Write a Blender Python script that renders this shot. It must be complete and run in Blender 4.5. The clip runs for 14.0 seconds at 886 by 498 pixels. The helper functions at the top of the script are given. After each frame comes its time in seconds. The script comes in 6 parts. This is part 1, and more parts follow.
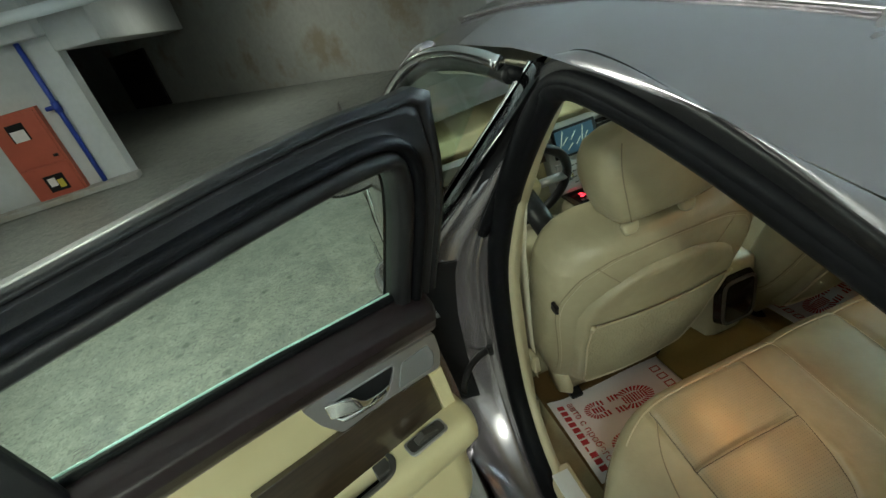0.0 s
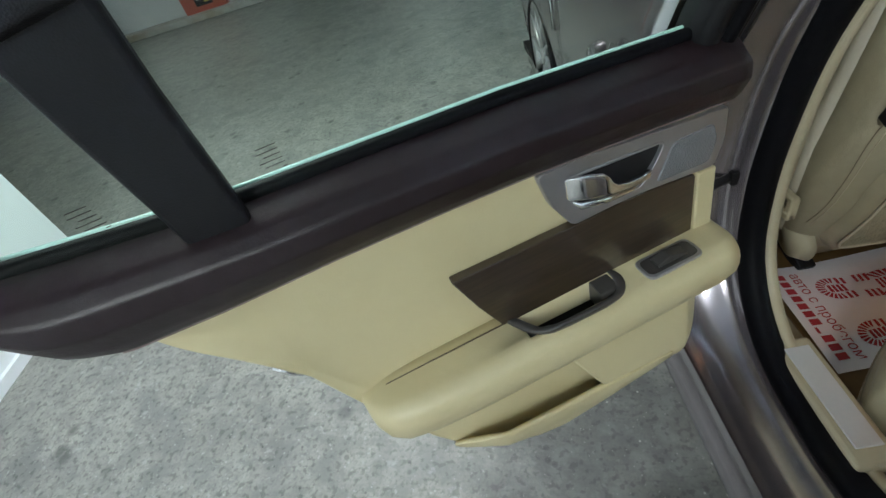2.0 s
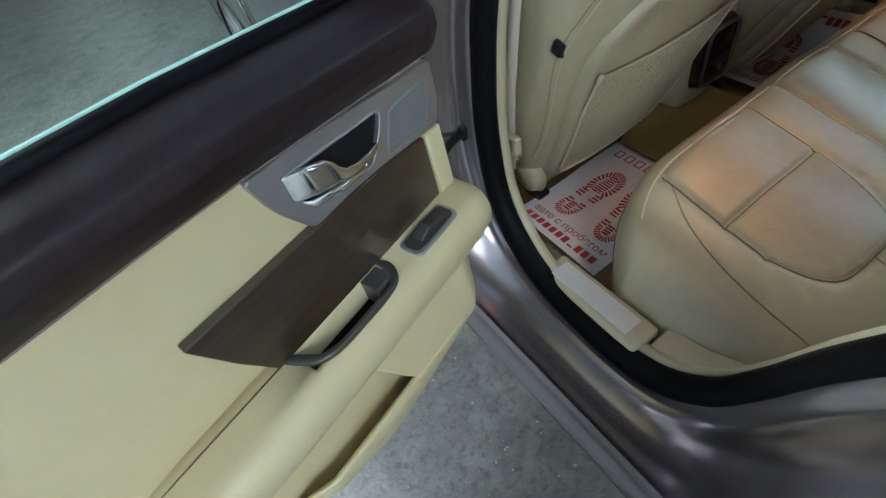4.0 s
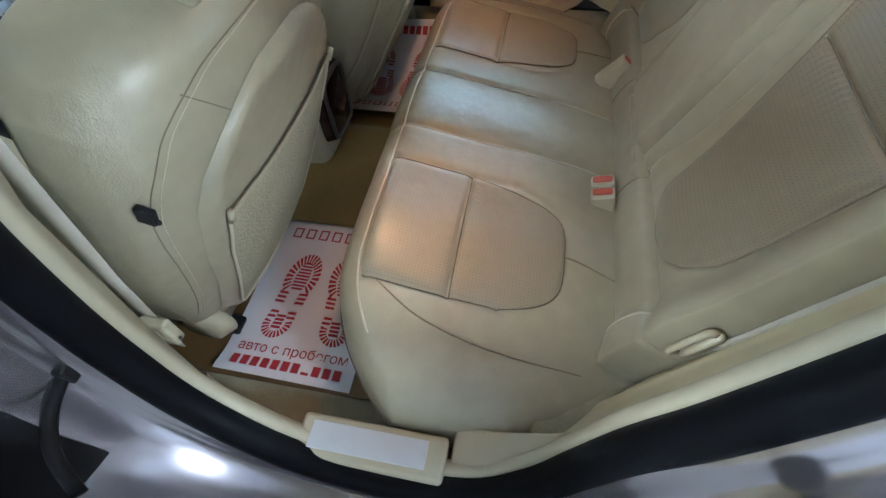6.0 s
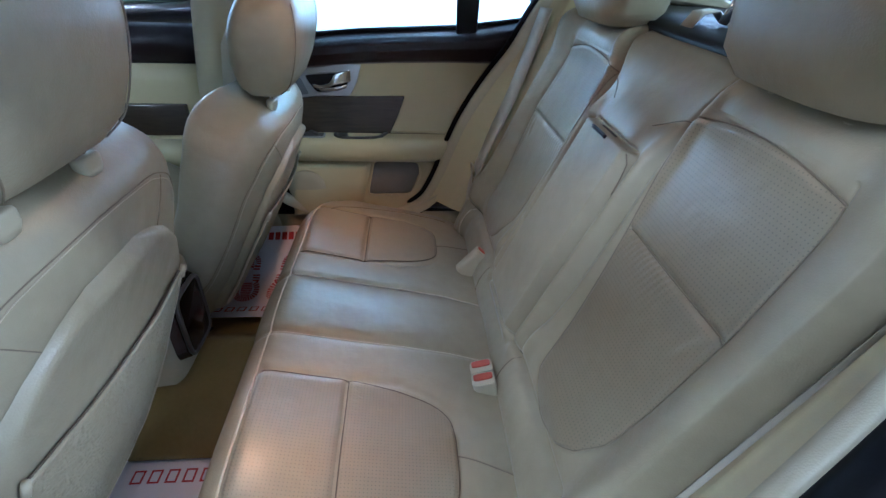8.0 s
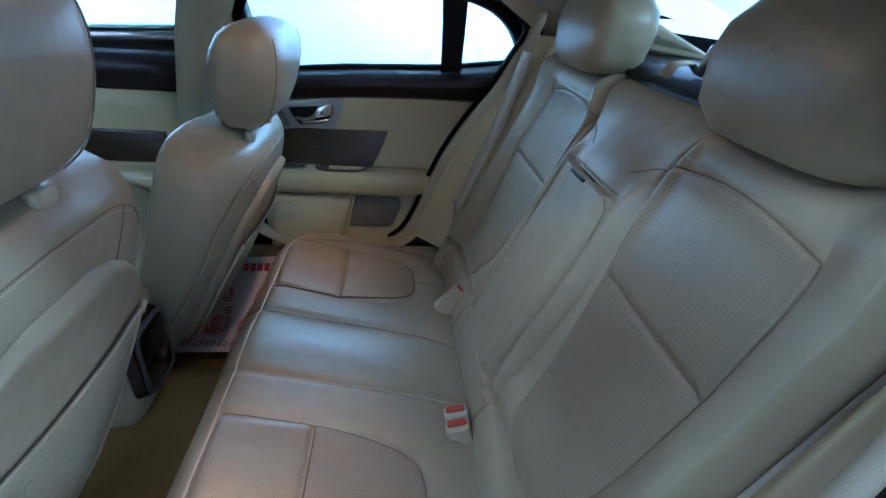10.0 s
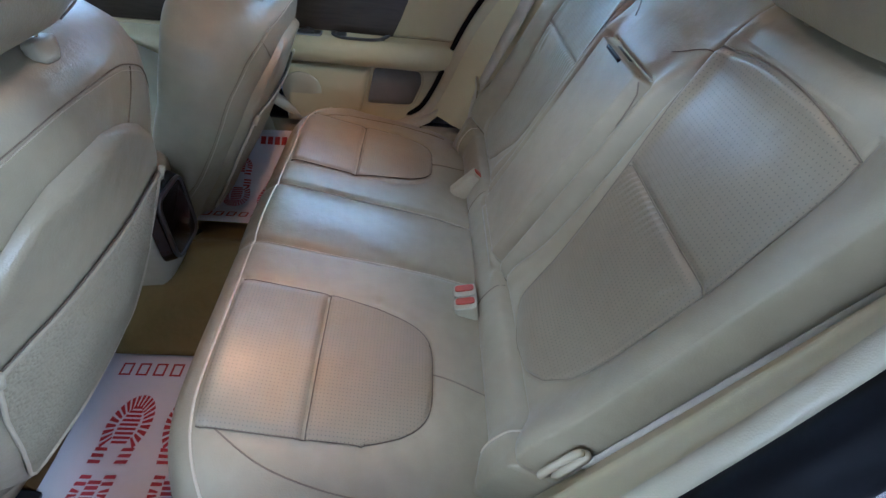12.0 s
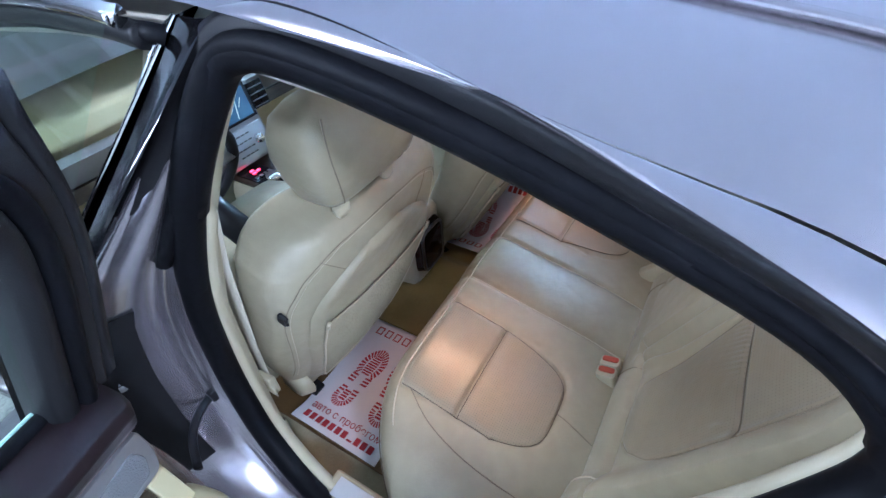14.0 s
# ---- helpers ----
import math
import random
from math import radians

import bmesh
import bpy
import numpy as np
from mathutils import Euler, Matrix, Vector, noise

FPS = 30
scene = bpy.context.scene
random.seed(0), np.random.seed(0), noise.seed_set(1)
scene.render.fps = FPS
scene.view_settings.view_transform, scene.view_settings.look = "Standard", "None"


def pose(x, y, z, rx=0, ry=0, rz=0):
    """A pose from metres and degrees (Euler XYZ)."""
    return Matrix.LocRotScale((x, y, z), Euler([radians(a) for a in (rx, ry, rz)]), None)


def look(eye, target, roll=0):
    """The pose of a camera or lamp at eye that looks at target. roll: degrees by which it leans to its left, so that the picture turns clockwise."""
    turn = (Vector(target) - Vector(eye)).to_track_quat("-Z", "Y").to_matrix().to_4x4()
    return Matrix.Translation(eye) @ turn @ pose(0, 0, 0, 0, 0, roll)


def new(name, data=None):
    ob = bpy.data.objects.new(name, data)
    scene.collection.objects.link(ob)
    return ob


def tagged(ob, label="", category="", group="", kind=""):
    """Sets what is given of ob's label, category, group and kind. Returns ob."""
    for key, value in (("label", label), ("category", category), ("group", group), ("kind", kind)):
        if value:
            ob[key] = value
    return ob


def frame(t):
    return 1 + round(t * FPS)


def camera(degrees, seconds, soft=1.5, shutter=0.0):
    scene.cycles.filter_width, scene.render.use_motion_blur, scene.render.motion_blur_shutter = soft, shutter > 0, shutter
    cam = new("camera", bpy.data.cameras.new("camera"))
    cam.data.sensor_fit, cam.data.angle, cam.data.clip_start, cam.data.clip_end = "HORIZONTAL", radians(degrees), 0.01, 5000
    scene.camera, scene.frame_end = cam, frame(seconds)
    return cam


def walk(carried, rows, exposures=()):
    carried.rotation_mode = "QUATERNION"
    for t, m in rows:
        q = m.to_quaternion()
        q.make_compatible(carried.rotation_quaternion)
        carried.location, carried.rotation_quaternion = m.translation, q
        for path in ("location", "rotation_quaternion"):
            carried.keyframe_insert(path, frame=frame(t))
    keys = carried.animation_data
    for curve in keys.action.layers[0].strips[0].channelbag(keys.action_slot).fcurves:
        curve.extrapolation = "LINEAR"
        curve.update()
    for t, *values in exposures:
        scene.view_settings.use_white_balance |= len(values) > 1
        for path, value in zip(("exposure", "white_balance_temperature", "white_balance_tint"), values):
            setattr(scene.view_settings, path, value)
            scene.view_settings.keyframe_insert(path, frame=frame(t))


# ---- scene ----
cam = camera(86.3, 14.0)
PATH = [
    (0, (-0.958, -0.502, 1.529), (-0.647, 1.206, 0.536), -16.2),
    (0.5, (-1.099, -0.411, 1.457), (-1.178, 1.263, 0.366), -16.9),
    (1, (-1.159, -0.372, 1.391), (-1.398, 1.211, 0.193), -17.4),
    (1.5, (-1.181, -0.343, 1.338), (-1.447, 1.185, 0.075), -18.1),
    (2, (-1.201, -0.324, 1.295), (-1.456, 1.164, -0.016), -19.3),
    (2.2, (-1.207, -0.317, 1.281), (-1.451, 1.147, -0.059), -20.0),
    (4.3, (-1.107, -0.248, 1.204), (-0.42, 0.844, -0.323), -12.4),
    (4.5, (-1.075, -0.235, 1.193), (-0.289, 0.759, -0.354), -10.1),
    (5, (-0.969, -0.196, 1.189), (-0.048, 0.592, -0.402), -12.2),
    (5.5, (-0.892, -0.147, 1.197), (0.142, 0.352, -0.441), -8.1),
    (6, (-0.862, -0.11, 1.191), (0.272, 0.203, -0.427), -5.3),
    (6.5, (-0.845, -0.096, 1.19), (0.387, 0.053, -0.379), -3.0),
    (7, (-0.841, -0.089, 1.189), (0.505, -0.078, -0.29), -0.1),
    (7.5, (-0.837, -0.092, 1.189), (0.641, -0.145, -0.157), 0.6),
    (8, (-0.822, -0.117, 1.194), (0.86, -0.261, 0.12), 1.9),
    (8.2, (-0.817, -0.119, 1.196), (0.917, -0.311, 0.21), 2.8),
    (10.3, (-0.797, -0.133, 1.2), (0.941, -0.348, 0.234), 4.7),
    (10.5, (-0.797, -0.133, 1.2), (0.892, -0.336, 0.148), 5.0),
    (11, (-0.794, -0.137, 1.193), (0.808, -0.33, 0.012), 5.6),
    (11.5, (-0.791, -0.142, 1.19), (0.757, -0.328, -0.062), 6.1),
    (12, (-0.795, -0.142, 1.191), (0.67, -0.288, -0.164), 6.8),
    (12.5, (-0.796, -0.145, 1.202), (0.651, -0.178, -0.178), 6.6),
    (13, (-0.817, -0.167, 1.227), (0.612, -0.001, -0.163), 6.3),
    (13.5, (-0.892, -0.228, 1.331), (0.463, 0.246, -0.061), 1.8),
    (14, (-0.925, -0.311, 1.506), (0.31, 0.522, 0.172), -4.8),
]
walk(cam, [(t, look(eye, target, roll)) for t, eye, target, roll in PATH],
     exposures=[(0, -0.06, 6550, -3), (0.5, 0.28, 6080, 5), (1.0, 0.06, 5950, 8), (1.5, -0.1, 5880, 12), (2.2, -0.1, 5880, 12), (4.5, 0.24, 5370, 12), (5, 0.37, 5320, 13), (5.5, 0.58, 5240, 13), (6.5, 0.68, 5010, 16), (7.5, 0.69, 4760, 17), (8, 0.62, 4580, 19), (10.5, 0.2, 4260, 15), (11, 0.43, 4510, 20), (11.5, 0.62, 4530, 21), (12.5, 0.77, 4580, 22), (13.5, 0.95, 4540, 25), (14, 0.96, 4780, 23)])

# ---- world and light ----
world = bpy.data.worlds.new("world")
scene.world = world
world.use_nodes = True
world.node_tree.nodes["Background"].inputs[0].default_value = (0.9, 0.95, 1.0, 1)
world.node_tree.nodes["Background"].inputs[1].default_value = 0.006


def area(name, loc, target, sx, sy, power, color=(0.93, 1.0, 0.95)):
    la = bpy.data.lights.new(name, "AREA")
    la.shape, la.size, la.size_y, la.energy, la.color = "RECTANGLE", sx, sy, power, color
    ob = new(name, la)
    ob.matrix_world = look(loc, target)
    return ob


CEIL = 2.62
# strip lamps: x, y, watts, and how far those beside the white wall are turned to it
TUBES = [(-1.7, -2.6, 66, 0), (-2.2, 1.5, 62, 0), (2.22, -0.6, 320, 0.68), (2.22, 1.9, 330, 0.68), (-1.7, -4.9, 45, 0), (2.22, -3.4, 300, 0.68), (-4.6, 5.2, 18, 0), (-1.6, 9.8, 22, 0)]
for tx, ty, watts, aim in TUBES:
    area("tube_light", (tx, ty, CEIL - 0.13), (tx + aim, ty, CEIL - 0.13 - (0.3 if aim else 1)), 0.16, 1.25, watts, (0.96, 1.0, 0.88) if tx < 0 else (0.74, 0.90, 1.0))
# warm roof lamp of the cabin
area("roof_lamp_light", (0.0, -0.05, 1.352), (0.0, -0.03, 0.4), 0.10, 0.06, 0.38, (1.0, 0.54, 0.25))
# two unseen narrow beams, added to lay orange patches on the cushions
for bx, tx, ty, watts in ((-0.075, -0.325, 0.05, 0.105), (0.075, 0.42, 0.06, 0.12)):
    beam = area("cushion_beam", (bx, -0.05, 1.352), (tx, ty, 0.5), 0.03, 0.03, watts, (1.0, 0.44, 0.15))
    beam.data.spread = radians(40)

# ---- materials ----


def material(name, base, rough=0.5, metal=0.0, coat=0.0, var=0.0, var_scale=6.0, bump=0.0, bump_scale=60.0, spec=0.5, fine=0.0, fine_scale=300.0, stain=None, stain_scale=1.2):
    m = bpy.data.materials.new(name)
    m.use_nodes = True
    nt = m.node_tree
    b = nt.nodes["Principled BSDF"]
    b.inputs["Base Color"].default_value = (*base, 1)
    b.inputs["Roughness"].default_value = rough
    b.inputs["Metallic"].default_value = metal
    b.inputs["Coat Weight"].default_value = coat
    b.inputs["Coat Roughness"].default_value = 0.06 if metal else 0.22
    b.inputs["Specular IOR Level"].default_value = spec
    co = nt.nodes.new("ShaderNodeTexCoord")
    if var:
        n1 = nt.nodes.new("ShaderNodeTexNoise")
        n1.inputs["Scale"].default_value, n1.inputs["Detail"].default_value = var_scale, 6
        nt.links.new(co.outputs["Object"], n1.inputs["Vector"])
        ramp = nt.nodes.new("ShaderNodeMapRange")
        ramp.inputs["From Min"].default_value, ramp.inputs["From Max"].default_value = 0.3, 0.7
        ramp.inputs["To Min"].default_value, ramp.inputs["To Max"].default_value = 1 - var, 1 + var * 0.6
        n2 = nt.nodes.new("ShaderNodeTexNoise")
        n2.inputs["Scale"].default_value, n2.inputs["Detail"].default_value = var_scale * 11, 4
        nt.links.new(co.outputs["Object"], n2.inputs["Vector"])
        big = nt.nodes.new("ShaderNodeMath")
        big.operation, big.inputs[1].default_value = "MULTIPLY", 0.68
        nt.links.new(n1.outputs["Fac"], big.inputs[0])
        both = nt.nodes.new("ShaderNodeMath")
        both.operation, both.inputs[1].default_value = "MULTIPLY_ADD", 0.32
        nt.links.new(n2.outputs["Fac"], both.inputs[0])
        nt.links.new(big.outputs[0], both.inputs[2])
        nt.links.new(both.outputs[0], ramp.inputs["Value"])
        mul = nt.nodes.new("ShaderNodeVectorMath")
        mul.operation = "SCALE"
        mul.inputs[0].default_value = base
        nt.links.new(ramp.outputs[0], mul.inputs["Scale"])
        out = mul.outputs[0]
        if stain:
            n3 = nt.nodes.new("ShaderNodeTexNoise")
            n3.inputs["Scale"].default_value, n3.inputs["Detail"].default_value, n3.inputs["Roughness"].default_value = stain_scale, 8, 0.62
            nt.links.new(co.outputs["Object"], n3.inputs["Vector"])
            r3 = nt.nodes.new("ShaderNodeMapRange")
            r3.inputs["From Min"].default_value, r3.inputs["From Max"].default_value = 0.52, 0.66
            nt.links.new(n3.outputs["Fac"], r3.inputs["Value"])
            mx = nt.nodes.new("ShaderNodeMix")
            mx.data_type = "RGBA"
            mx.inputs["B"].default_value = (*stain, 1)
            nt.links.new(r3.outputs[0], mx.inputs["Factor"])
            nt.links.new(out, mx.inputs["A"])
            out = mx.outputs["Result"]
        nt.links.new(out, b.inputs["Base Color"])
        rr = nt.nodes.new("ShaderNodeMapRange")
        rr.inputs["To Min"].default_value, rr.inputs["To Max"].default_value = max(0.02, rough - 0.08), min(1, rough + 0.08)
        nt.links.new(n1.outputs["Fac"], rr.inputs["Value"])
        nt.links.new(rr.outputs[0], b.inputs["Roughness"])
    last = None
    for amount, scale, kind in ((bump, bump_scale, "noise"), (fine, fine_scale, "cell")):
        if not amount:
            continue
        if kind == "noise":
            t = nt.nodes.new("ShaderNodeTexNoise")
            t.inputs["Detail"].default_value = 5
            o = t.outputs["Fac"]
        else:
            t = nt.nodes.new("ShaderNodeTexVoronoi")
            o = t.outputs["Distance"]
        t.inputs["Scale"].default_value = scale
        nt.links.new(co.outputs["Object"], t.inputs["Vector"])
        bp = nt.nodes.new("ShaderNodeBump")
        bp.inputs["Strength"].default_value = amount
        bp.inputs["Distance"].default_value = 0.6 / scale
        nt.links.new(o, bp.inputs["Height"])
        if last:
            nt.links.new(last, bp.inputs["Normal"])
        last = bp.outputs["Normal"]
    if last:
        nt.links.new(last, b.inputs["Normal"])
    return m


CREAM = (0.395, 0.342, 0.228)
leather = material("cream_leather", CREAM, 0.37, spec=0.45, coat=0.11, var=0.15, var_scale=3.0, bump=0.10, bump_scale=16, fine=0.15, fine_scale=430)
cream_soft = material("cream_vinyl", (0.58, 0.505, 0.295), 0.40, var=0.05, var_scale=3, bump=0.04, bump_scale=9, fine=0.07, fine_scale=500)
cream_plastic = material("cream_plastic", (0.50, 0.44, 0.30), 0.42, var=0.06, var_scale=5, fine=0.12, fine_scale=600)
cream_cloth = material("cream_headliner", (0.55, 0.50, 0.41), 0.95, var=0.06, var_scale=12, fine=0.3, fine_scale=500)
brown = material("brown_leather", (0.0165, 0.0092, 0.011), 0.37, spec=0.34, var=0.16, var_scale=5, bump=0.06, bump_scale=16, fine=0.10, fine_scale=700)
silver = material("silver_paint_trim", (0.42, 0.41, 0.42), 0.33, metal=0.75, var=0.05, var_scale=9, fine=0.05, fine_scale=900)
grey_mesh = material("grey_speaker_mesh", (0.20, 0.20, 0.21), 0.55, metal=0.3, var=0.05, var_scale=30, fine=0.6, fine_scale=450)
chrome = material("chrome", (0.85, 0.86, 0.87), 0.07, metal=1.0, var=0.03, var_scale=20)
dark_plastic = material("dark_plastic", (0.013, 0.0125, 0.014), 0.40, spec=0.22, var=0.15, var_scale=20, fine=0.15, fine_scale=600)
dark_metal = material("gunmetal_plastic", (0.10, 0.095, 0.09), 0.35, metal=0.5, var=0.08, var_scale=20)
rubber = material("black_rubber", (0.0045, 0.0045, 0.006), 0.55, spec=0.10, var=0.2, var_scale=14, bump=0.08, bump_scale=60)
gloss_black = material("gloss_black", (0.008, 0.008, 0.010), 0.12, var=0.1, var_scale=8)
carpet = material("cream_carpet", (0.42, 0.38, 0.25), 0.95, var=0.22, var_scale=22, bump=0.7, bump_scale=240)
mat_rubber = material("tan_floor_mat", (0.25, 0.185, 0.065), 0.32, var=0.16, var_scale=9, bump=0.12, bump_scale=30)
mat_brown = material("brown_floor_mat", (0.15, 0.085, 0.03), 0.35, var=0.2, var_scale=10, bump=0.2, bump_scale=90)
paper = material("white_paper", (0.78, 0.76, 0.80), 0.7, var=0.04, var_scale=6, bump=0.06, bump_scale=8)
ink = material("red_ink", (0.42, 0.03, 0.045), 0.7, var=0.12, var_scale=60)
paint = material("taupe_metallic_paint", (0.36, 0.328, 0.35), 0.24, metal=0.88, coat=0.5, var=0.04, var_scale=4)
concrete = material("concrete_floor", (0.290, 0.286, 0.258), 0.48, var=0.22, var_scale=2.4, bump=0.16, bump_scale=60, stain=(0.17, 0.17, 0.16), stain_scale=3.4)


def spotted(m, spot, mottled):
    """Adds oil drips and fine mottling to a concrete material."""
    nt = m.node_tree
    b = nt.nodes["Principled BSDF"]
    co = nt.nodes.new("ShaderNodeTexCoord")
    old = b.inputs["Base Color"].links[0].from_socket
    def layer(old, kind, scale, lo, hi, color, most):
        t = nt.nodes.new("ShaderNodeTexNoise" if kind == "noise" else "ShaderNodeTexVoronoi")
        t.inputs["Scale"].default_value = scale
        if kind == "noise":
            t.inputs["Detail"].default_value = 7
        nt.links.new(co.outputs["Object"], t.inputs["Vector"])
        r = nt.nodes.new("ShaderNodeMapRange")
        r.inputs["From Min"].default_value, r.inputs["From Max"].default_value = lo, hi
        r.inputs["To Max"].default_value = most
        nt.links.new(t.outputs["Fac" if kind == "noise" else "Distance"], r.inputs["Value"])
        mx = nt.nodes.new("ShaderNodeMix")
        mx.data_type = "RGBA"
        mx.inputs["B"].default_value = (*color, 1)
        nt.links.new(r.outputs[0], mx.inputs["Factor"])
        nt.links.new(old, mx.inputs["A"])
        return mx.outputs["Result"]

    for kind, scale, lo, hi, color in (("noise", 9.0, 0.47, 0.60, mottled), ("noise", 34.0, 0.52, 0.62, mottled), ("noise", 22.0, 0.62, 0.68, (0.36, 0.36, 0.35)), ("noise", 95.0, 0.50, 0.62, mottled), ("noise", 60.0, 0.63, 0.68, (0.42, 0.42, 0.40)), ("cell", 5.0, 0.17, 0.07, spot), ("cell", 9.0, 0.06, 0.02, spot), ("cell", 23.0, 0.12, 0.05, spot)):
        old = layer(old, kind, scale, lo, hi, color, 0.55 if kind == "noise" else 0.7)
    # one large damp and oily patch with a ragged rim beside the car; its dark also stands in for the car's shade
    sub = nt.nodes.new("ShaderNodeVectorMath")
    sub.operation = "SUBTRACT"
    sub.inputs[1].default_value = (-1.02, -0.15, 0)
    nt.links.new(co.outputs["Object"], sub.inputs[0])
    sq = nt.nodes.new("ShaderNodeVectorMath")
    sq.operation = "MULTIPLY"
    sq.inputs[1].default_value = (2.4, 0.95, 1)
    nt.links.new(sub.outputs[0], sq.inputs[0])
    ln = nt.nodes.new("ShaderNodeVectorMath")
    ln.operation = "LENGTH"
    nt.links.new(sq.outputs[0], ln.inputs[0])
    rag = nt.nodes.new("ShaderNodeTexNoise")
    rag.inputs["Scale"].default_value, rag.inputs["Detail"].default_value, rag.inputs["Roughness"].default_value = 5.0, 9, 0.65
    nt.links.new(co.outputs["Object"], rag.inputs["Vector"])
    mad = nt.nodes.new("ShaderNodeMath")
    mad.operation, mad.inputs[1].default_value = "MULTIPLY_ADD", 1.7
    nt.links.new(rag.outputs["Fac"], mad.inputs[0])
    nt.links.new(ln.outputs["Value"], mad.inputs[2])
    rim = nt.nodes.new("ShaderNodeMapRange")
    rim.inputs["From Min"].default_value, rim.inputs["From Max"].default_value = 2.0, 1.45
    rim.inputs["To Max"].default_value = 0.72
    nt.links.new(mad.outputs[0], rim.inputs["Value"])
    mx = nt.nodes.new("ShaderNodeMix")
    mx.data_type = "RGBA"
    mx.inputs["B"].default_value = (*spot, 1)
    nt.links.new(rim.outputs[0], mx.inputs["Factor"])
    nt.links.new(old, mx.inputs["A"])
    old = mx.outputs["Result"]
    # pale chips, drips and dull mottling over the damp patch too
    for kind, scale, lo, hi, color in (("noise", 14.0, 0.50, 0.62, (0.17, 0.17, 0.165)), ("noise", 48.0, 0.54, 0.62, (0.02, 0.02, 0.02)), ("cell", 26.0, 0.085, 0.06, (0.50, 0.50, 0.48)), ("cell", 57.0, 0.085, 0.06, (0.42, 0.42, 0.40)), ("cell", 12.0, 0.13, 0.08, (0.03, 0.03, 0.03))):
        old = layer(old, kind, scale, lo, hi, color, 0.4 if kind == "noise" else 0.5)
    nt.links.new(old, b.inputs["Base Color"])


spotted(concrete, (0.05, 0.05, 0.05), (0.165, 0.168, 0.162))
plaster = material("grey_plaster", (0.56, 0.56, 0.555), 0.85, var=0.14, var_scale=1.1, bump=0.2, bump_scale=25)
plaster_old = material("worn_plaster", (0.40, 0.385, 0.36), 0.85, var=0.22, var_scale=0.9, bump=0.25, bump_scale=18, stain=(0.30, 0.25, 0.19), stain_scale=0.9)
white_wall = material("white_wall", (0.80, 0.83, 0.85), 0.75, var=0.04, var_scale=1.5, bump=0.08, bump_scale=40)
red_metal = material("red_cabinet_paint", (0.40, 0.085, 0.05), 0.5, var=0.10, var_scale=5, bump=0.05, bump_scale=30)
blue_paint = material("blue_pipe_paint", (0.02, 0.05, 0.32), 0.4, var=0.12, var_scale=8)
hole_shade = material("doorway_shade", (0.020, 0.012, 0.013), 0.8, var=0.2, var_scale=4)
sign_orange = material("amber_sign", (0.55, 0.32, 0.08), 0.6, var=0.1, var_scale=9)
sign_white = material("white_label", (0.75, 0.70, 0.70), 0.7, var=0.08, var_scale=20)
sign_yellow = material("yellow_label", (0.55, 0.45, 0.06), 0.6, var=0.1, var_scale=20)
buckle_red = material("red_release_button", (0.42, 0.055, 0.015), 0.4, var=0.06, var_scale=40)
belt_web = material("cream_belt_webbing", (0.55, 0.50, 0.40), 0.6, var=0.06, var_scale=20, bump=0.3, bump_scale=320)
piping = material("seam_thread", (0.225, 0.18, 0.12), 0.6, var=0.1, var_scale=40)
piping_dark = material("dark_seam", (0.105, 0.08, 0.05), 0.6, var=0.1, var_scale=40)
piping_light = material("light_piping", (0.60, 0.52, 0.37), 0.4, var=0.08, var_scale=30)
thread_brown = material("brown_thread", (0.20, 0.15, 0.14), 0.7, var=0.1, var_scale=60)
net = material("cream_pocket_net", (0.40, 0.345, 0.23), 0.75, var=0.1, var_scale=8, bump=0.25, bump_scale=25, fine=0.6, fine_scale=190)


def perforated():
    m = material("perforated_cream_leather", (0.315, 0.265, 0.175), 0.34, spec=0.5, coat=0.10, var=0.10, var_scale=5, bump=0.08, bump_scale=10)
    nt = m.node_tree
    b = nt.nodes["Principled BSDF"]
    co = nt.nodes.new("ShaderNodeTexCoord")
    sc = nt.nodes.new("ShaderNodeVectorMath")
    sc.operation = "SCALE"
    sc.inputs["Scale"].default_value = 172
    nt.links.new(co.outputs["UV"], sc.inputs[0])
    fr = nt.nodes.new("ShaderNodeVectorMath")
    fr.operation = "FRACTION"
    nt.links.new(sc.outputs[0], fr.inputs[0])
    su = nt.nodes.new("ShaderNodeVectorMath")
    su.operation = "DISTANCE"
    su.inputs[1].default_value = (0.5, 0.5, 0)
    nt.links.new(fr.outputs[0], su.inputs[0])
    st = nt.nodes.new("ShaderNodeMapRange")
    st.inputs["From Min"].default_value, st.inputs["From Max"].default_value = 0.08, 0.19
    nt.links.new(su.outputs["Value"], st.inputs["Value"])
    old = b.inputs["Base Color"].links[0].from_socket
    mx = nt.nodes.new("ShaderNodeMix")
    mx.data_type = "RGBA"
    mx.inputs["A"].default_value = (0.19, 0.157, 0.103, 1)
    nt.links.new(st.outputs[0], mx.inputs["Factor"])
    nt.links.new(old, mx.inputs["B"])
    nt.links.new(mx.outputs["Result"], b.inputs["Base Color"])
    return m


perf = perforated()


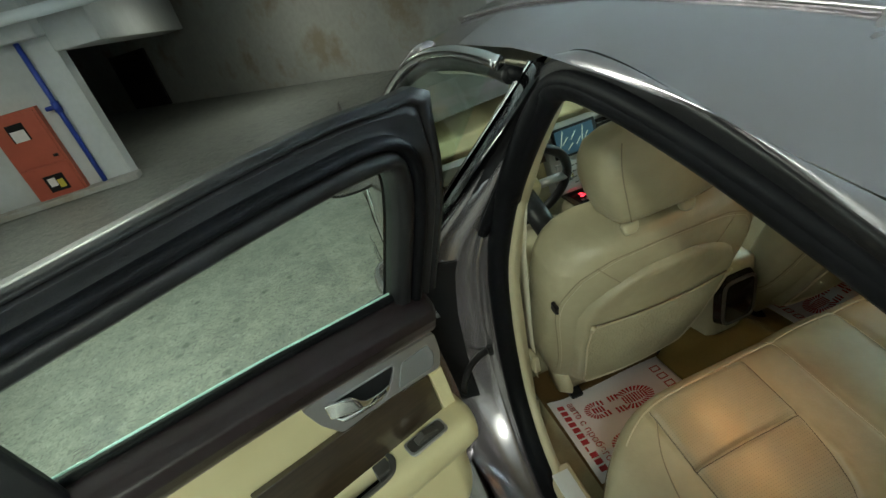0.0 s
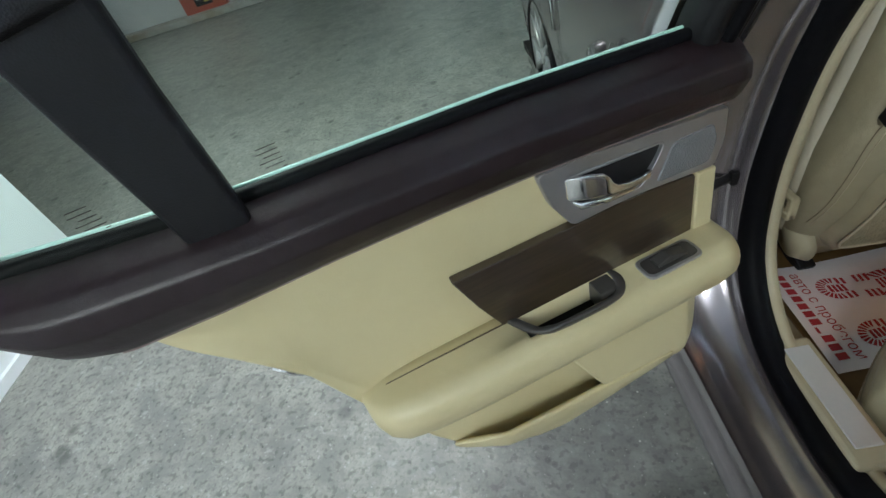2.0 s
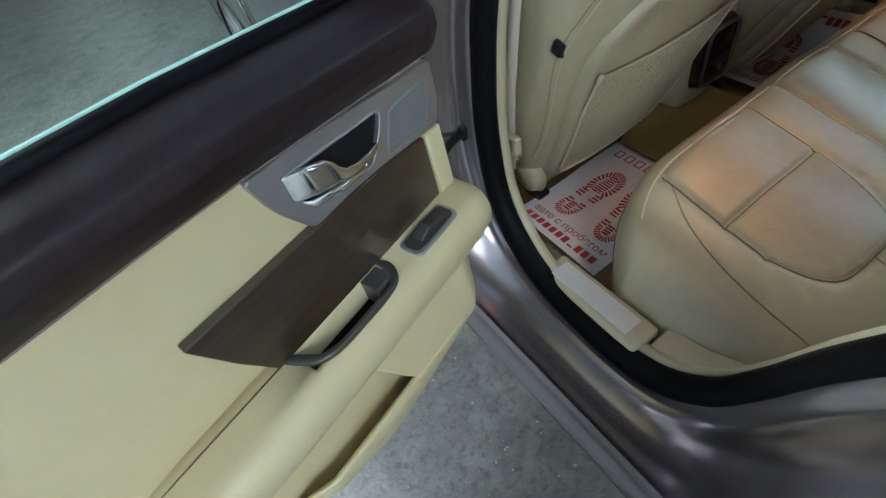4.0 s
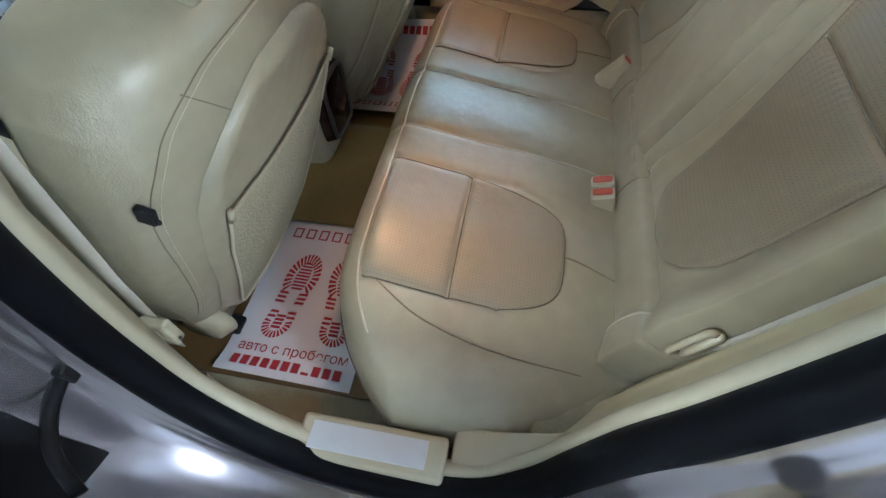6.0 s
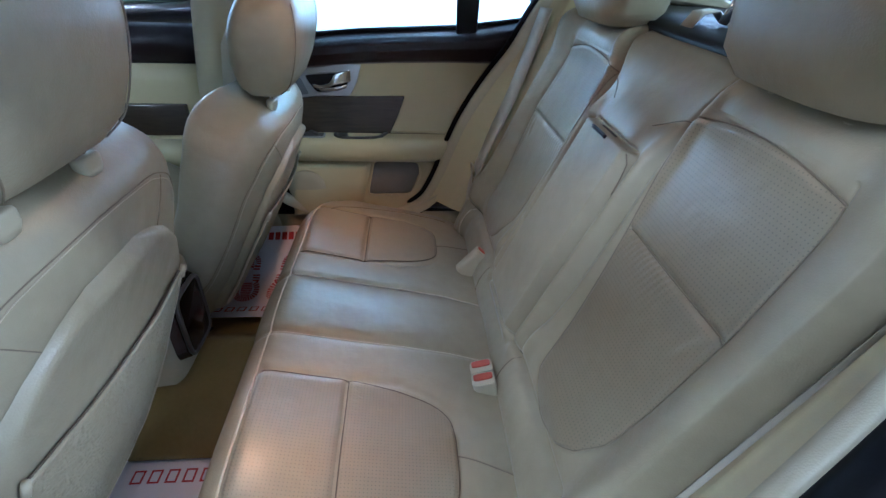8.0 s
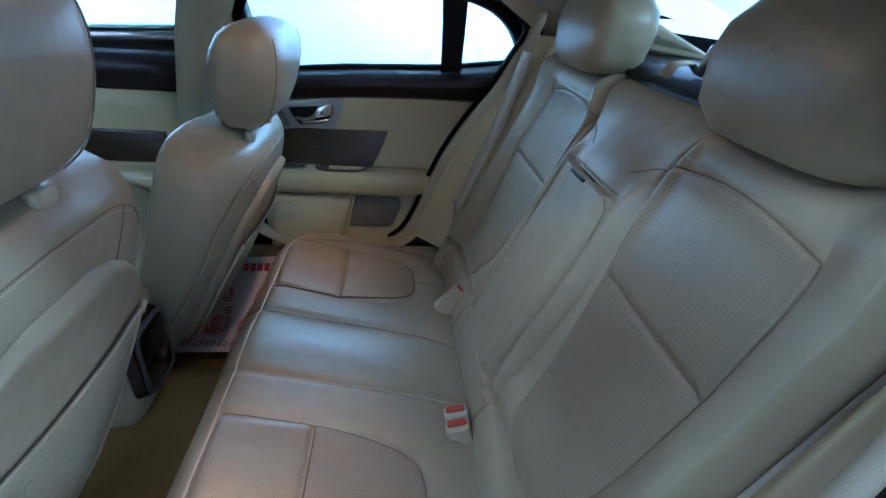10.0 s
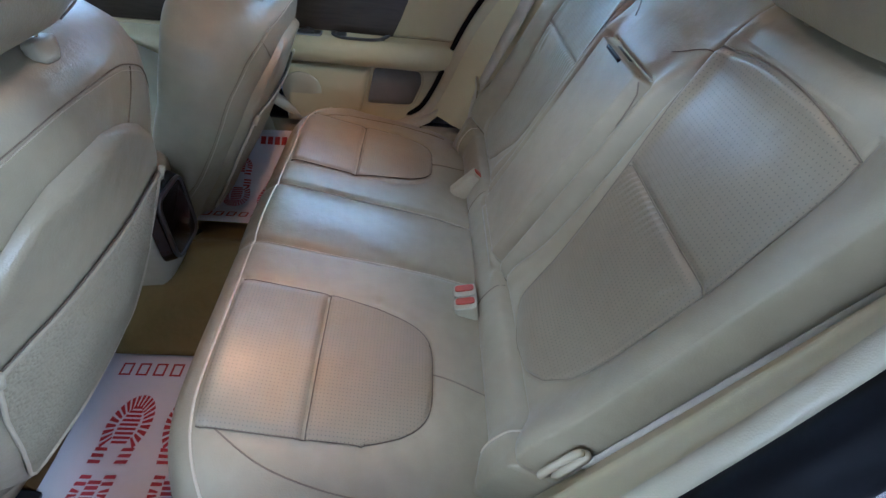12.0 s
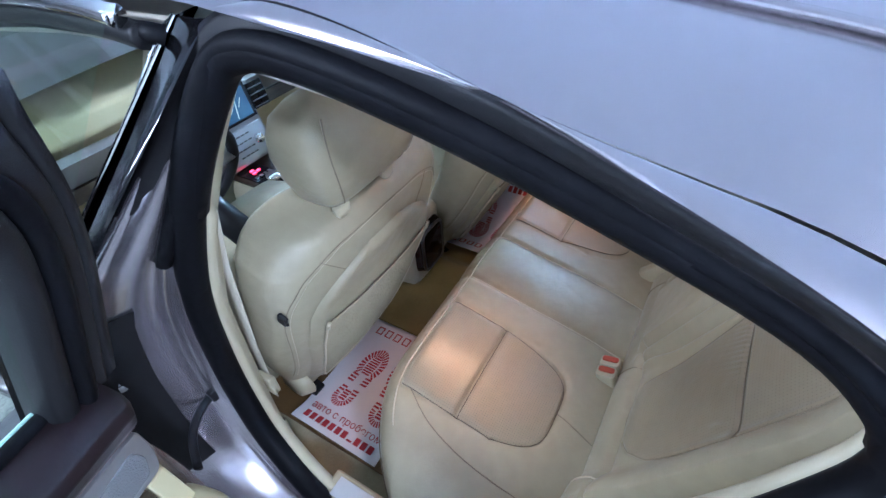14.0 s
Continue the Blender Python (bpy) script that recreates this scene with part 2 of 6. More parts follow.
def veneer():
    m = material("dark_walnut_veneer", (0.05, 0.032, 0.02), 0.34, coat=1.0)
    nt = m.node_tree
    b = nt.nodes["Principled BSDF"]
    co = nt.nodes.new("ShaderNodeTexCoord")
    mp = nt.nodes.new("ShaderNodeMapping")
    mp.inputs["Scale"].default_value = (7, 7, 95)
    nt.links.new(co.outputs["Object"], mp.inputs["Vector"])
    n = nt.nodes.new("ShaderNodeTexNoise")
    n.inputs["Scale"].default_value, n.inputs["Detail"].default_value, n.inputs["Distortion"].default_value = 1.6, 8, 0.8
    nt.links.new(mp.outputs[0], n.inputs["Vector"])
    cr = nt.nodes.new("ShaderNodeValToRGB")
    cr.color_ramp.elements[0].color, cr.color_ramp.elements[1].color = (0.022, 0.0145, 0.009, 1), (0.050, 0.033, 0.020, 1)
    cr.color_ramp.elements[0].position, cr.color_ramp.elements[1].position = 0.3, 0.72
    nt.links.new(n.outputs["Fac"], cr.inputs[0])
    nt.links.new(cr.outputs[0], b.inputs["Base Color"])
    b.inputs["Coat Roughness"].default_value = 0.05
    return m


wood = veneer()


def glassy(name, tint, rough=0.0):
    m = bpy.data.materials.new(name)
    m.use_nodes = True
    nt = m.node_tree
    nt.nodes.remove(nt.nodes["Principled BSDF"])
    tr = nt.nodes.new("ShaderNodeBsdfTransparent")
    tr.inputs[0].default_value = (*tint, 1)
    gl = nt.nodes.new("ShaderNodeBsdfGlossy")
    gl.inputs["Roughness"].default_value = rough
    lw = nt.nodes.new("ShaderNodeLayerWeight")
    pw = nt.nodes.new("ShaderNodeMath")
    pw.operation, pw.inputs[1].default_value = "POWER", 4.0
    nt.links.new(lw.outputs["Facing"], pw.inputs[0])
    fr = nt.nodes.new("ShaderNodeMath")
    fr.operation, fr.inputs[1].default_value, fr.inputs[2].default_value = "MULTIPLY_ADD", 0.7, 0.05
    nt.links.new(pw.outputs[0], fr.inputs[0])
    mx = nt.nodes.new("ShaderNodeMixShader")
    nt.links.new(fr.outputs[0], mx.inputs[0])
    nt.links.new(tr.outputs[0], mx.inputs[1])
    nt.links.new(gl.outputs[0], mx.inputs[2])
    nt.links.new(mx.outputs[0], nt.nodes["Material Output"].inputs[0])
    return m


glass = glassy("green_tinted_glass", (0.88, 1.0, 0.91))


def glow(name, color, strength):
    m = bpy.data.materials.new(name)
    m.use_nodes = True
    b = m.node_tree.nodes["Principled BSDF"]
    b.inputs["Base Color"].default_value = (*color, 1)
    b.inputs["Emission Color"].default_value = (*color, 1)
    b.inputs["Emission Strength"].default_value = strength
    return m


glass_glint = material("pale_glass_glint", (0.55, 0.75, 0.74), 0.25, var=0.05, var_scale=30)
tube_glow = glow("lamp_tube", (1.0, 0.98, 0.94), 14)
red_glow = glow("red_indicator", (1.0, 0.03, 0.06), 4)
screen_glow = glow("screen_blue", (0.02, 0.055, 0.085), 0.5)
tread = material("brushed_tread_plate", (0.72, 0.72, 0.74), 0.42, metal=0.35, var=0.06, var_scale=12)
lamp_lens = glow("warm_lamp_lens", (1.0, 0.55, 0.22), 6)
pocket_shade = material("shaded_pocket_grey", (0.22, 0.21, 0.195), 0.7, var=0.1, var_scale=14, fine=0.2, fine_scale=300)
screen_line = glow("screen_map_line", (0.35, 0.38, 0.30), 0.7)

# ---- mesh helpers ----


def group_of(name, label, category, group="", kind="", m=None):
    ob = new(name)
    if m is not None:
        ob.matrix_world = m
    return tagged(ob, label, category, group, kind)


def part(name, geo, mat, parent=None, label="", smooth=True, solid=0.0, bevel=0.0, offset=0.0, sub=0):
    """One mesh object from (verts, faces[, uvs]) under a thing."""
    verts, faces = geo[0], geo[1]
    me = bpy.data.meshes.new(name)
    me.from_pydata([tuple(v) for v in verts], [], faces)
    bm = bmesh.new()
    bm.from_mesh(me)
    bmesh.ops.remove_doubles(bm, verts=bm.verts, dist=1e-5)
    bmesh.ops.recalc_face_normals(bm, faces=bm.faces)
    bm.to_mesh(me)
    bm.free()
    if len(geo) > 2:
        layer = me.uv_layers.new(name="UVMap")
        fn = geo[2]
        for loop in me.loops:
            layer.data[loop.index].uv = fn(me.vertices[loop.vertex_index].co)
    me.materials.append(mat)
    if smooth:
        me.shade_smooth()
    ob = new(name, me)
    if solid:
        md = ob.modifiers.new("solid", "SOLIDIFY")
        md.thickness, md.offset = solid, offset
    if bevel:
        md = ob.modifiers.new("bevel", "BEVEL")
        md.width, md.segments, md.limit_method = bevel, 3, "ANGLE"
        me.set_sharp_from_angle(angle=radians(35))
    if sub:
        md = ob.modifiers.new("sub", "SUBSURF")
        md.levels = md.render_levels = sub
    if parent is not None:
        ob.parent = parent
    if label:
        ob["label"] = label
    return ob


def grid(fn, nu, nv, wrap_u=False, wrap_v=False):
    """fn(a, b) with a and b from 0 to 1."""
    verts = [fn(i / (nu if wrap_u else nu - 1), j / (nv if wrap_v else nv - 1)) for j in range(nv) for i in range(nu)]
    faces = []
    for j in range(nv if wrap_v else nv - 1):
        for i in range(nu if wrap_u else nu - 1):
            i2, j2 = (i + 1) % nu, (j + 1) % nv
            faces.append((j * nu + i, j * nu + i2, j2 * nu + i2, j2 * nu + i))
    return verts, faces


def loft(rings, closed=True, cap=True):
    """Joins rings of equally many points."""
    n = len(rings[0])
    verts = [p for r in rings for p in r]
    faces = []
    for k in range(len(rings) - 1):
        for i in range(n if closed else n - 1):
            i2 = (i + 1) % n
            faces.append((k * n + i, k * n + i2, (k + 1) * n + i2, (k + 1) * n + i))
    if cap and closed:
        faces.append(tuple(range(n)))
        faces.append(tuple((len(rings) - 1) * n + i for i in range(n)))
    return verts, faces


def join(*geos):
    verts, faces = [], []
    for g in geos:
        k = len(verts)
        verts += list(g[0])
        faces += [tuple(k + i for i in f) for f in g[1]]
    return verts, faces


def smooth_line(pts, n, closed=False):
    """Catmull-Rom through points, n samples."""
    pts = [Vector(p) for p in pts]
    m = len(pts)
    out = []
    for k in range(n):
        f = k / n * m if closed else k / (n - 1) * (m - 1)
        i = min(int(f), m - 1 if closed else m - 2)
        t = f - i
        if closed:
            p0, p1, p2, p3 = (pts[(i + q) % m] for q in (-1, 0, 1, 2))
        else:
            p0, p1, p2, p3 = pts[max(i - 1, 0)], pts[i], pts[i + 1], pts[min(i + 2, m - 1)]
        out.append(0.5 * ((2 * p1) + (p2 - p0) * t + (2 * p0 - 5 * p1 + 4 * p2 - p3) * t * t + (3 * p1 - p0 - 3 * p2 + p3) * t ** 3))
    return out


def tube(pts, r, n=8, closed=False, flat=1.0):
    """A round cord along points; r may be a function of 0..1."""
    pts = [Vector(p) for p in pts]
    rings = []
    m = len(pts)
    side = None
    for k, p in enumerate(pts):
        a = pts[(k + 1) % m] if closed or k < m - 1 else p
        b = pts[k - 1] if closed or k > 0 else p
        d = (a - b).normalized()
        if side is None:
            side = d.orthogonal().normalized()
        side = (side - d * side.dot(d)).normalized()
        up = d.cross(side)
        rad = r(k / (m - 1)) if callable(r) else r
        rings.append([p + side * rad * math.cos(q) + up * rad * flat * math.sin(q) for q in (2 * math.pi * w / n for w in range(n))])
    if closed:
        rings.append(rings[0])
    return loft(rings, True, not closed)


def lerp_table(tab, x):
    xs, ys = [p[0] for p in tab], [p[1] for p in tab]
    return float(np.interp(x, xs, ys))


def ease(v, a, b):
    """0 at a, 1 at b, smooth between."""
    t = max(0.0, min(1.0, (v - a) / (b - a)))
    return t * t * (3 - 2 * t)


def box(x0, x1, y0, y1, z0, z1):
    v = [(x, y, z) for z in (z0, z1) for y in (y0, y1) for x in (x0, x1)]
    return v, [(0, 1, 3, 2), (4, 5, 7, 6), (0, 1, 5, 4), (2, 3, 7, 6), (0, 2, 6, 4), (1, 3, 7, 5)]


def prism(outline, place, depth):
    """A slab: outline points (a, b), place(a, b, d) -> xyz, from d = depth[0] to depth[1]."""
    return loft([[place(a, b, depth[0]) for a, b in outline], [place(a, b, depth[1]) for a, b in outline]])


def rounded(outline, r, n=4):
    """Rounds the corners of a polygon."""
    out = []
    m = len(outline)
    for i in range(m):
        p, a, b = Vector((*outline[i], 0)), Vector((*outline[i - 1], 0)), Vector((*outline[(i + 1) % m], 0))
        da, db = (a - p), (b - p)
        ra = min(r, da.length * 0.45, db.length * 0.45)
        pa, pb = p + da.normalized() * ra, p + db.normalized() * ra
        for k in range(n + 1):
            t = k / n
            q = pa * (1 - t) ** 2 + p * 2 * t * (1 - t) + pb * t * t
            out.append((q.x, q.y))
    return out


def superring(cx, cy, rx, ry, e, n=28):
    out = []
    for k in range(n):
        q = 2 * math.pi * k / n
        c, s = math.cos(q), math.sin(q)
        out.append((cx + rx * math.copysign(abs(c) ** e, c), cy + ry * math.copysign(abs(s) ** e, s)))
    return out

# ---- garage ----
floor = part("floor", grid(lambda a, b: (-30 + 60 * a, -30 + 60 * b, 0.0), 2, 2), concrete, smooth=False)
tagged(floor, "grey stained concrete garage floor with worn patches", "floor", kind="structure")
ceiling = part("ceiling", box(-30, 30, -30, 30, CEIL, CEIL + 0.2), white_wall, smooth=False)
tagged(ceiling, "grey concrete garage ceiling slab", "ceiling", kind="structure")


def wall(name, x0, y0, x1, y1, t, z1, mat, label):
    d = Vector((x1 - x0, y1 - y0, 0)).normalized()
    n = Vector((-d.y, d.x, 0)) * t
    a, b = Vector((x0, y0, 0)), Vector((x1, y1, 0))
    ring = [a, b, b + n, a + n]
    ob = part(name, loft([[p for p in ring], [p + Vector((0, 0, z1)) for p in ring]]), mat, smooth=False)
    return tagged(ob, label, "wall", kind="structure")


wall("wall_white", -3.72, -9, -3.72, 1.68, -0.3, CEIL, white_wall, "white painted garage wall with pale base strip")
part_strip = part("baseboard", box(-3.419, -3.395, -9, 1.68, 0.0, 0.05), white_wall, smooth=False)
tagged(part_strip, "narrow pale strip along the white wall's foot", "baseboard", kind="structure")
wall("wall_hydrant", -14, 7.62, -3.78, 7.62, 0.3, CEIL, plaster, "light grey plastered wall with the fire cabinet")
wall("wall_far", -9.6, 22.6, 2.75, 7.65, 0.3, CEIL, plaster_old, "old stained plaster wall across the driveway")
wall("wall_bright", 2.5, 9.5, 2.5, -9, 0.3, CEIL, white_wall, "bright white wall beside the parked car")
wall("wall_back", 3.0, -6.5, -14, -6.5, 0.3, CEIL, plaster, "grey wall behind the parked car")
wall("wall_left", -14, -9, -14, 26, 0.3, CEIL, plaster, "grey wall on the far side of the drive")

# No opening here: the slab's near-black colour holds the doorway's shade.
doorway = part("doorway", box(-1.2, 1.2, -0.04, 0.02, 0.02, 1.7), hole_shade, smooth=False)
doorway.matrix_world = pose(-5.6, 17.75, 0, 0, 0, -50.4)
tagged(doorway, "near-black slab painted as the unlit doorway in the garage recess", "doorway", kind="structure")
beam = part("ceiling_beam", box(-3.8, -3.2, 7.6, 14.5, 1.84, CEIL), plaster, smooth=False, bevel=0.02)
tagged(beam, "grey concrete beam under the garage ceiling", "beam", kind="structure")
lintel = part("lintel", box(-14, -3.78, 7.3, 7.618, 2.05, CEIL), plaster, smooth=False, bevel=0.02)
tagged(lintel, "grey concrete beam over the plastered wall", "beam", kind="structure")
duct = group_of("ceiling_pipe", "pale insulated pipe run under the ceiling", "pipe")
part("pipe", tube([(-14, 6.9, 2.3), (-6, 6.9, 2.28), (-0.5, 7.0, 2.26)], 0.07, 10), white_wall, duct)
for bx in (-7.5, -4.2, -1.6):
    part("bracket", box(bx, bx + 0.05, 6.82, 6.99, 2.2, CEIL), silver, duct, smooth=False)

cab = group_of("fire_cabinet", "red metal fire hose cabinet on the grey wall", "cabinet", m=pose(0.735, 0.722, -0.055))
part("body", box(-5.78, -5.12, 6.78, 6.9, 0.10, 1.36), red_metal, cab, smooth=False, bevel=0.008)
part("upper_door", box(-5.75, -5.15, 6.765, 6.78, 0.62, 1.33), red_metal, cab, smooth=False, bevel=0.004)
part("lower_door", box(-5.75, -5.15, 6.765, 6.78, 0.13, 0.60), red_metal, cab, smooth=False, bevel=0.004)
part("window", box(-5.58, -5.36, 6.755, 6.764, 0.98, 1.22), dark_plastic, cab, "dark window with paper label", smooth=False)
part("label", box(-5.56, -5.38, 6.748, 6.754, 0.98, 1.13), sign_white, cab, "white paper label", smooth=False)
part("lower_window", box(-5.56, -5.30, 6.755, 6.764, 0.22, 0.46), dark_plastic, cab, smooth=False)
part("label", box(-5.52, -5.42, 6.748, 6.754, 0.30, 0.42), sign_white, cab, "white paper label", smooth=False)
part("label", box(-5.41, -5.33, 6.748, 6.754, 0.26, 0.38), sign_yellow, cab, "yellow sticker", smooth=False)
part("handle", box(-5.25, -5.19, 6.745, 6.765, 0.68, 0.72), dark_plastic, cab, smooth=False)
standpipe = group_of("standpipe", "blue painted vertical water pipe on the wall", "pipe", m=pose(0.83, 0.72, 0))
part("pipe", tube([(-4.98, 6.84, 0.0), (-4.98, 6.84, CEIL)], 0.035, 12), blue_paint, standpipe)
part("branch", tube([(-4.98, 6.84, 1.22), (-5.12, 6.84, 1.22)], 0.03, 10), blue_paint, standpipe)
part("flange", tube([(-4.98, 6.84, 1.15), (-4.98, 6.84, 1.29)], 0.05, 12), blue_paint, standpipe)
kerb = part("kerb", box(-14, -3.65, 7.34, 7.615, 0, 0.09), plaster_old, smooth=False, bevel=0.015)
tagged(kerb, "low rough concrete kerb at the wall's foot", "kerb", kind="structure")
sgn = part("wall_sign", box(-0.2, 0.2, -0.03, 0.0, 1.55, 1.85), sign_orange, smooth=False, bevel=0.004)
sgn.matrix_world = pose(1.35, 9.29, 0, 0, 0, -50.4)
tagged(sgn, "small amber sign on the plaster wall", "sign")

for tx, ty, watts, aim in TUBES:
    fx = group_of("tube_lamp", "white fluorescent strip lamp under the garage ceiling", "lamp", "garage strip lamps", m=pose(tx, ty, CEIL))
    part("housing", box(-0.09, 0.09, -0.65, 0.65, -0.06, 0.0), white_wall, fx, smooth=False, bevel=0.006)
    part("tube", tube([(-0.05, -0.6, -0.085), (-0.05, 0.6, -0.085)], 0.014, 8), tube_glow, fx, "lit fluorescent tube")
    part("tube", tube([(0.05, -0.6, -0.085), (0.05, 0.6, -0.085)], 0.014, 8), tube_glow, fx, "lit fluorescent tube")

# ---- car shell ----
# loop of the rear door opening, left side: x, y, z
OPENING = [(-.595, .19, 1.295), (-.625, .255, 1.19), (-.65, .305, 1.08), (-.675, .35, .93), (-.685, .372, .78), (-.692, .375, .63), (-.705, .335, .49), (-.725, .215, .405), (-.735, .05, .385), (-.73, -.08, .392),
           (-.71, -.16, .438), (-.695, -.21, .53), (-.69, -.25, .64), (-.688, -.295, .745), (-.672, -.36, .86), (-.652, -.42, .95), (-.635, -.465, 1.04), (-.612, -.497, 1.11), (-.60, -.475, 1.155), (-.59, -.40, 1.20), (-.585, -.22, 1.257), (-.585, -.08, 1.295), (-.587, .06, 1.323), (-.59, .14, 1.325)]
NL = 120
LOOP = smooth_line(OPENING, NL, True)


def skin_x(z):
    return -lerp_table([(0.15, .80), (.28, .865), (.40, .895), (.60, .915), (.80, .912), (.95, .885), (1.03, .83), (1.12, .735), (1.22, .655), (1.30, .612), (1.40, .57), (1.46, .50)], z)


def loop_normals():
    out = []
    for k in range(NL):
        d = LOOP[(k + 1) % NL] - LOOP[k - 1]
        n = Vector((0, d.z, -d.y)).normalized()
        out.append(n)
    c = sum(LOOP, Vector()) / NL
    if sum(n.dot(p - c) for n, p in zip(out, LOOP)) < 0:
        out = [-n for n in out]
    return out


NORM = loop_normals()


def reach(n):
    """How wide the jamb is in the direction of n."""
    return 0.105 - 0.044 * max(0, n.z) ** 0.7 - 0.01 * max(0, n.y)


def jamb(k, f, dx):
    """A point of the jamb: f of its width outward, dx of the way to the skin."""
    p, n = LOOP[k % NL], NORM[k % NL]
    q = p + n * reach(n) * f
    q.x = p.x + (skin_x(q.z) - p.x) * dx
    return q


def mirrored(geo, sx):
    return ([(v[0] * sx, v[1], v[2]) for v in geo[0]], geo[1], *geo[2:])


def rise(k):
    """The seal and its trim sit higher under the roof rail."""
    return 0.017 * max(0.0, min(1.0, (NORM[k].z - 0.35) / 0.5)) if LOOP[k].z > 1.1 else 0.0


LIP = [k for k in range(NL) if LOOP[k].z > 1.02]
cut = max(range(len(LIP)), key=lambda i: (LIP[i] - LIP[i - 1]) % NL)
LIP = LIP[cut:] + LIP[:cut]


def opening_side(sx, label):
    side = group_of("car_side_frame", label, "car body")
    prof = [(0.06, 0.0), (0.13, 0.11), (0.24, 0.19), (0.34, 0.22), (0.42, 0.24), (0.47, 0.28), (0.50, 0.36), (0.53, 0.45), (0.58, 0.54), (0.65, 0.63), (0.73, 0.71), (0.80, 0.77), (0.84, 0.81), (0.87, 0.88), (0.92, 0.95), (1.0, 1.0)]
    part("door_jamb", mirrored(loft([[jamb(k, f, g) for k in range(NL)] for f, g in prof], True, False), sx), paint, side)
    part("door_seal", mirrored(tube([p + NORM[k] * (0.018 + 0.32 * rise(k)) + Vector((-0.012, 0, 0)) for k, p in enumerate(LOOP)], lambda q: 0.0265 - 0.68 * rise(int(q * (NL - 1) + 0.5)), 12, True), sx), rubber, side, "black rubber door seal")
    part("seal_lip", mirrored(tube([jamb(k, 0.36, 0.30) for k in LIP], 0.012, 8), sx), rubber, side, "black rubber seal")
    strip = [k for k in LIP if NORM[k].z > 0.05 and LOOP[k].z > 1.09]
    # dark strip laid over the jamb paint in place of the roof edge's shade
    part("jamb_shade_strip", mirrored(loft([[jamb(k, f, g) + NORM[k] * h + Vector((-h, 0, 0)) for k in strip] for f, g, h in ((0.20, 0.16, 0.002), (0.36, 0.24, 0.004), (0.46, 0.28, 0.006), (0.58, 0.54, 0.005), (0.80, 0.77, 0.004), (0.95, 0.97, 0.003), (0.99, 1.0, -0.003))], False, False), sx), dark_plastic, side, "black strip standing in for the shaded jamb under the roof edge")
    part("upper_seal", mirrored(tube([LOOP[k] + NORM[k] * 0.012 + Vector((-0.006, 0, 0.002)) for k in strip], 0.022, 10), sx), rubber, side, "black rubber door seal")
    ring = [[p + NORM[k] * (w + rise(k) + (0.016 * ease(NORM[k].z, 0.1, 0.5) if p.z > 1.1 else 0.0)) + Vector((dx, 0, 0)) for k, p in enumerate(LOOP)] for w, dx in ((0.0, 0.006), (-0.005, 0.008), (-0.006, 0.018), (0.0, 0.028), (0.022, 0.036))]
    part("inner_trim", mirrored(loft(ring, True, False), sx), cream_plastic, side, "cream plastic edge trim")
    if sx < 0:
        part("inner_seal", mirrored(tube([p - NORM[k] * 0.012 + Vector((0.004, 0, 0)) for k, p in enumerate(LOOP)], 0.008, 8, True), sx), rubber, side, "black rubber seal strip")
    return side


opening_side(1, "taupe metallic body frame around the open rear doorway")
opening_side(-1, "taupe metallic body frame around the closed rear door")


def ring_to(indices, rows):
    """A panel from the jamb's outer edge outward over rows of functions of a loop index."""
    return loft([[jamb(k, 1.0, 1.0) for k in indices]] + [[row(k) for k in indices] for row in rows], False, False)


def quarter(sx):
    idx = [k for k in range(NL) if LOOP[k].y < -0.1 and NORM[k].y < -0.12 and LOOP[k].z < 1.13]
    base = {k: jamb(k, 1, 1) for k in idx}

    def row(f):
        def fn(k):
            p = base[k]
            y = p.y + (-1.75 - p.y) * f
            z = p.z + (0.30 + 0.78 * (p.z - 0.36) / 0.8 - p.z) * f
            return Vector((skin_x(z) + 0.10 * f * f, y, z))
        return fn
    return mirrored(ring_to(idx, [row(f) for f in (0.02, 0.1, 0.25, 0.45, 0.7, 1.0)]), sx)


def rocker(sx):
    rows = [(.895, .40), (.90, .37), (.885, .335), (.90, .31), (.905, .27), (.88, .22), (.80, .19)]
    return mirrored(loft([[Vector((-x, y, z)) for x, z in rows] for y in np.linspace(1.9, -0.32, 24)], False, False), sx)


car = group_of("saloon_car", "taupe metallic saloon car body with roof and sills", "car")
for sx in (1, -1):
    part("rear_wing", quarter(sx), paint, car)
    part("sill", rocker(sx), paint, car)


ROOF_EDGE = [(-.9, 1.17), (-.55, 1.238), (-.38, 1.292), (-.3, 1.308), (-.21, 1.328), (-.1, 1.349), (.02, 1.364), (.2, 1.382), (.3, 1.386), (.6, 1.375), (1.1, 1.32)]


def roof_pt(a, b):
    """a across from left to right, b from the windscreen to the rear glass."""
    y = 1.02 - 1.78 * b
    half = 0.60 - 0.03 * abs(2 * b - 1) ** 2
    x = (2 * a - 1) * half
    crown = 1.462 - 0.055 * ((y - 0.2) / 0.95) ** 2
    edge = lerp_table(ROOF_EDGE, y)
    f = abs(2 * a - 1)
    return (x, y, crown - (crown - edge) * f ** 3.0 )


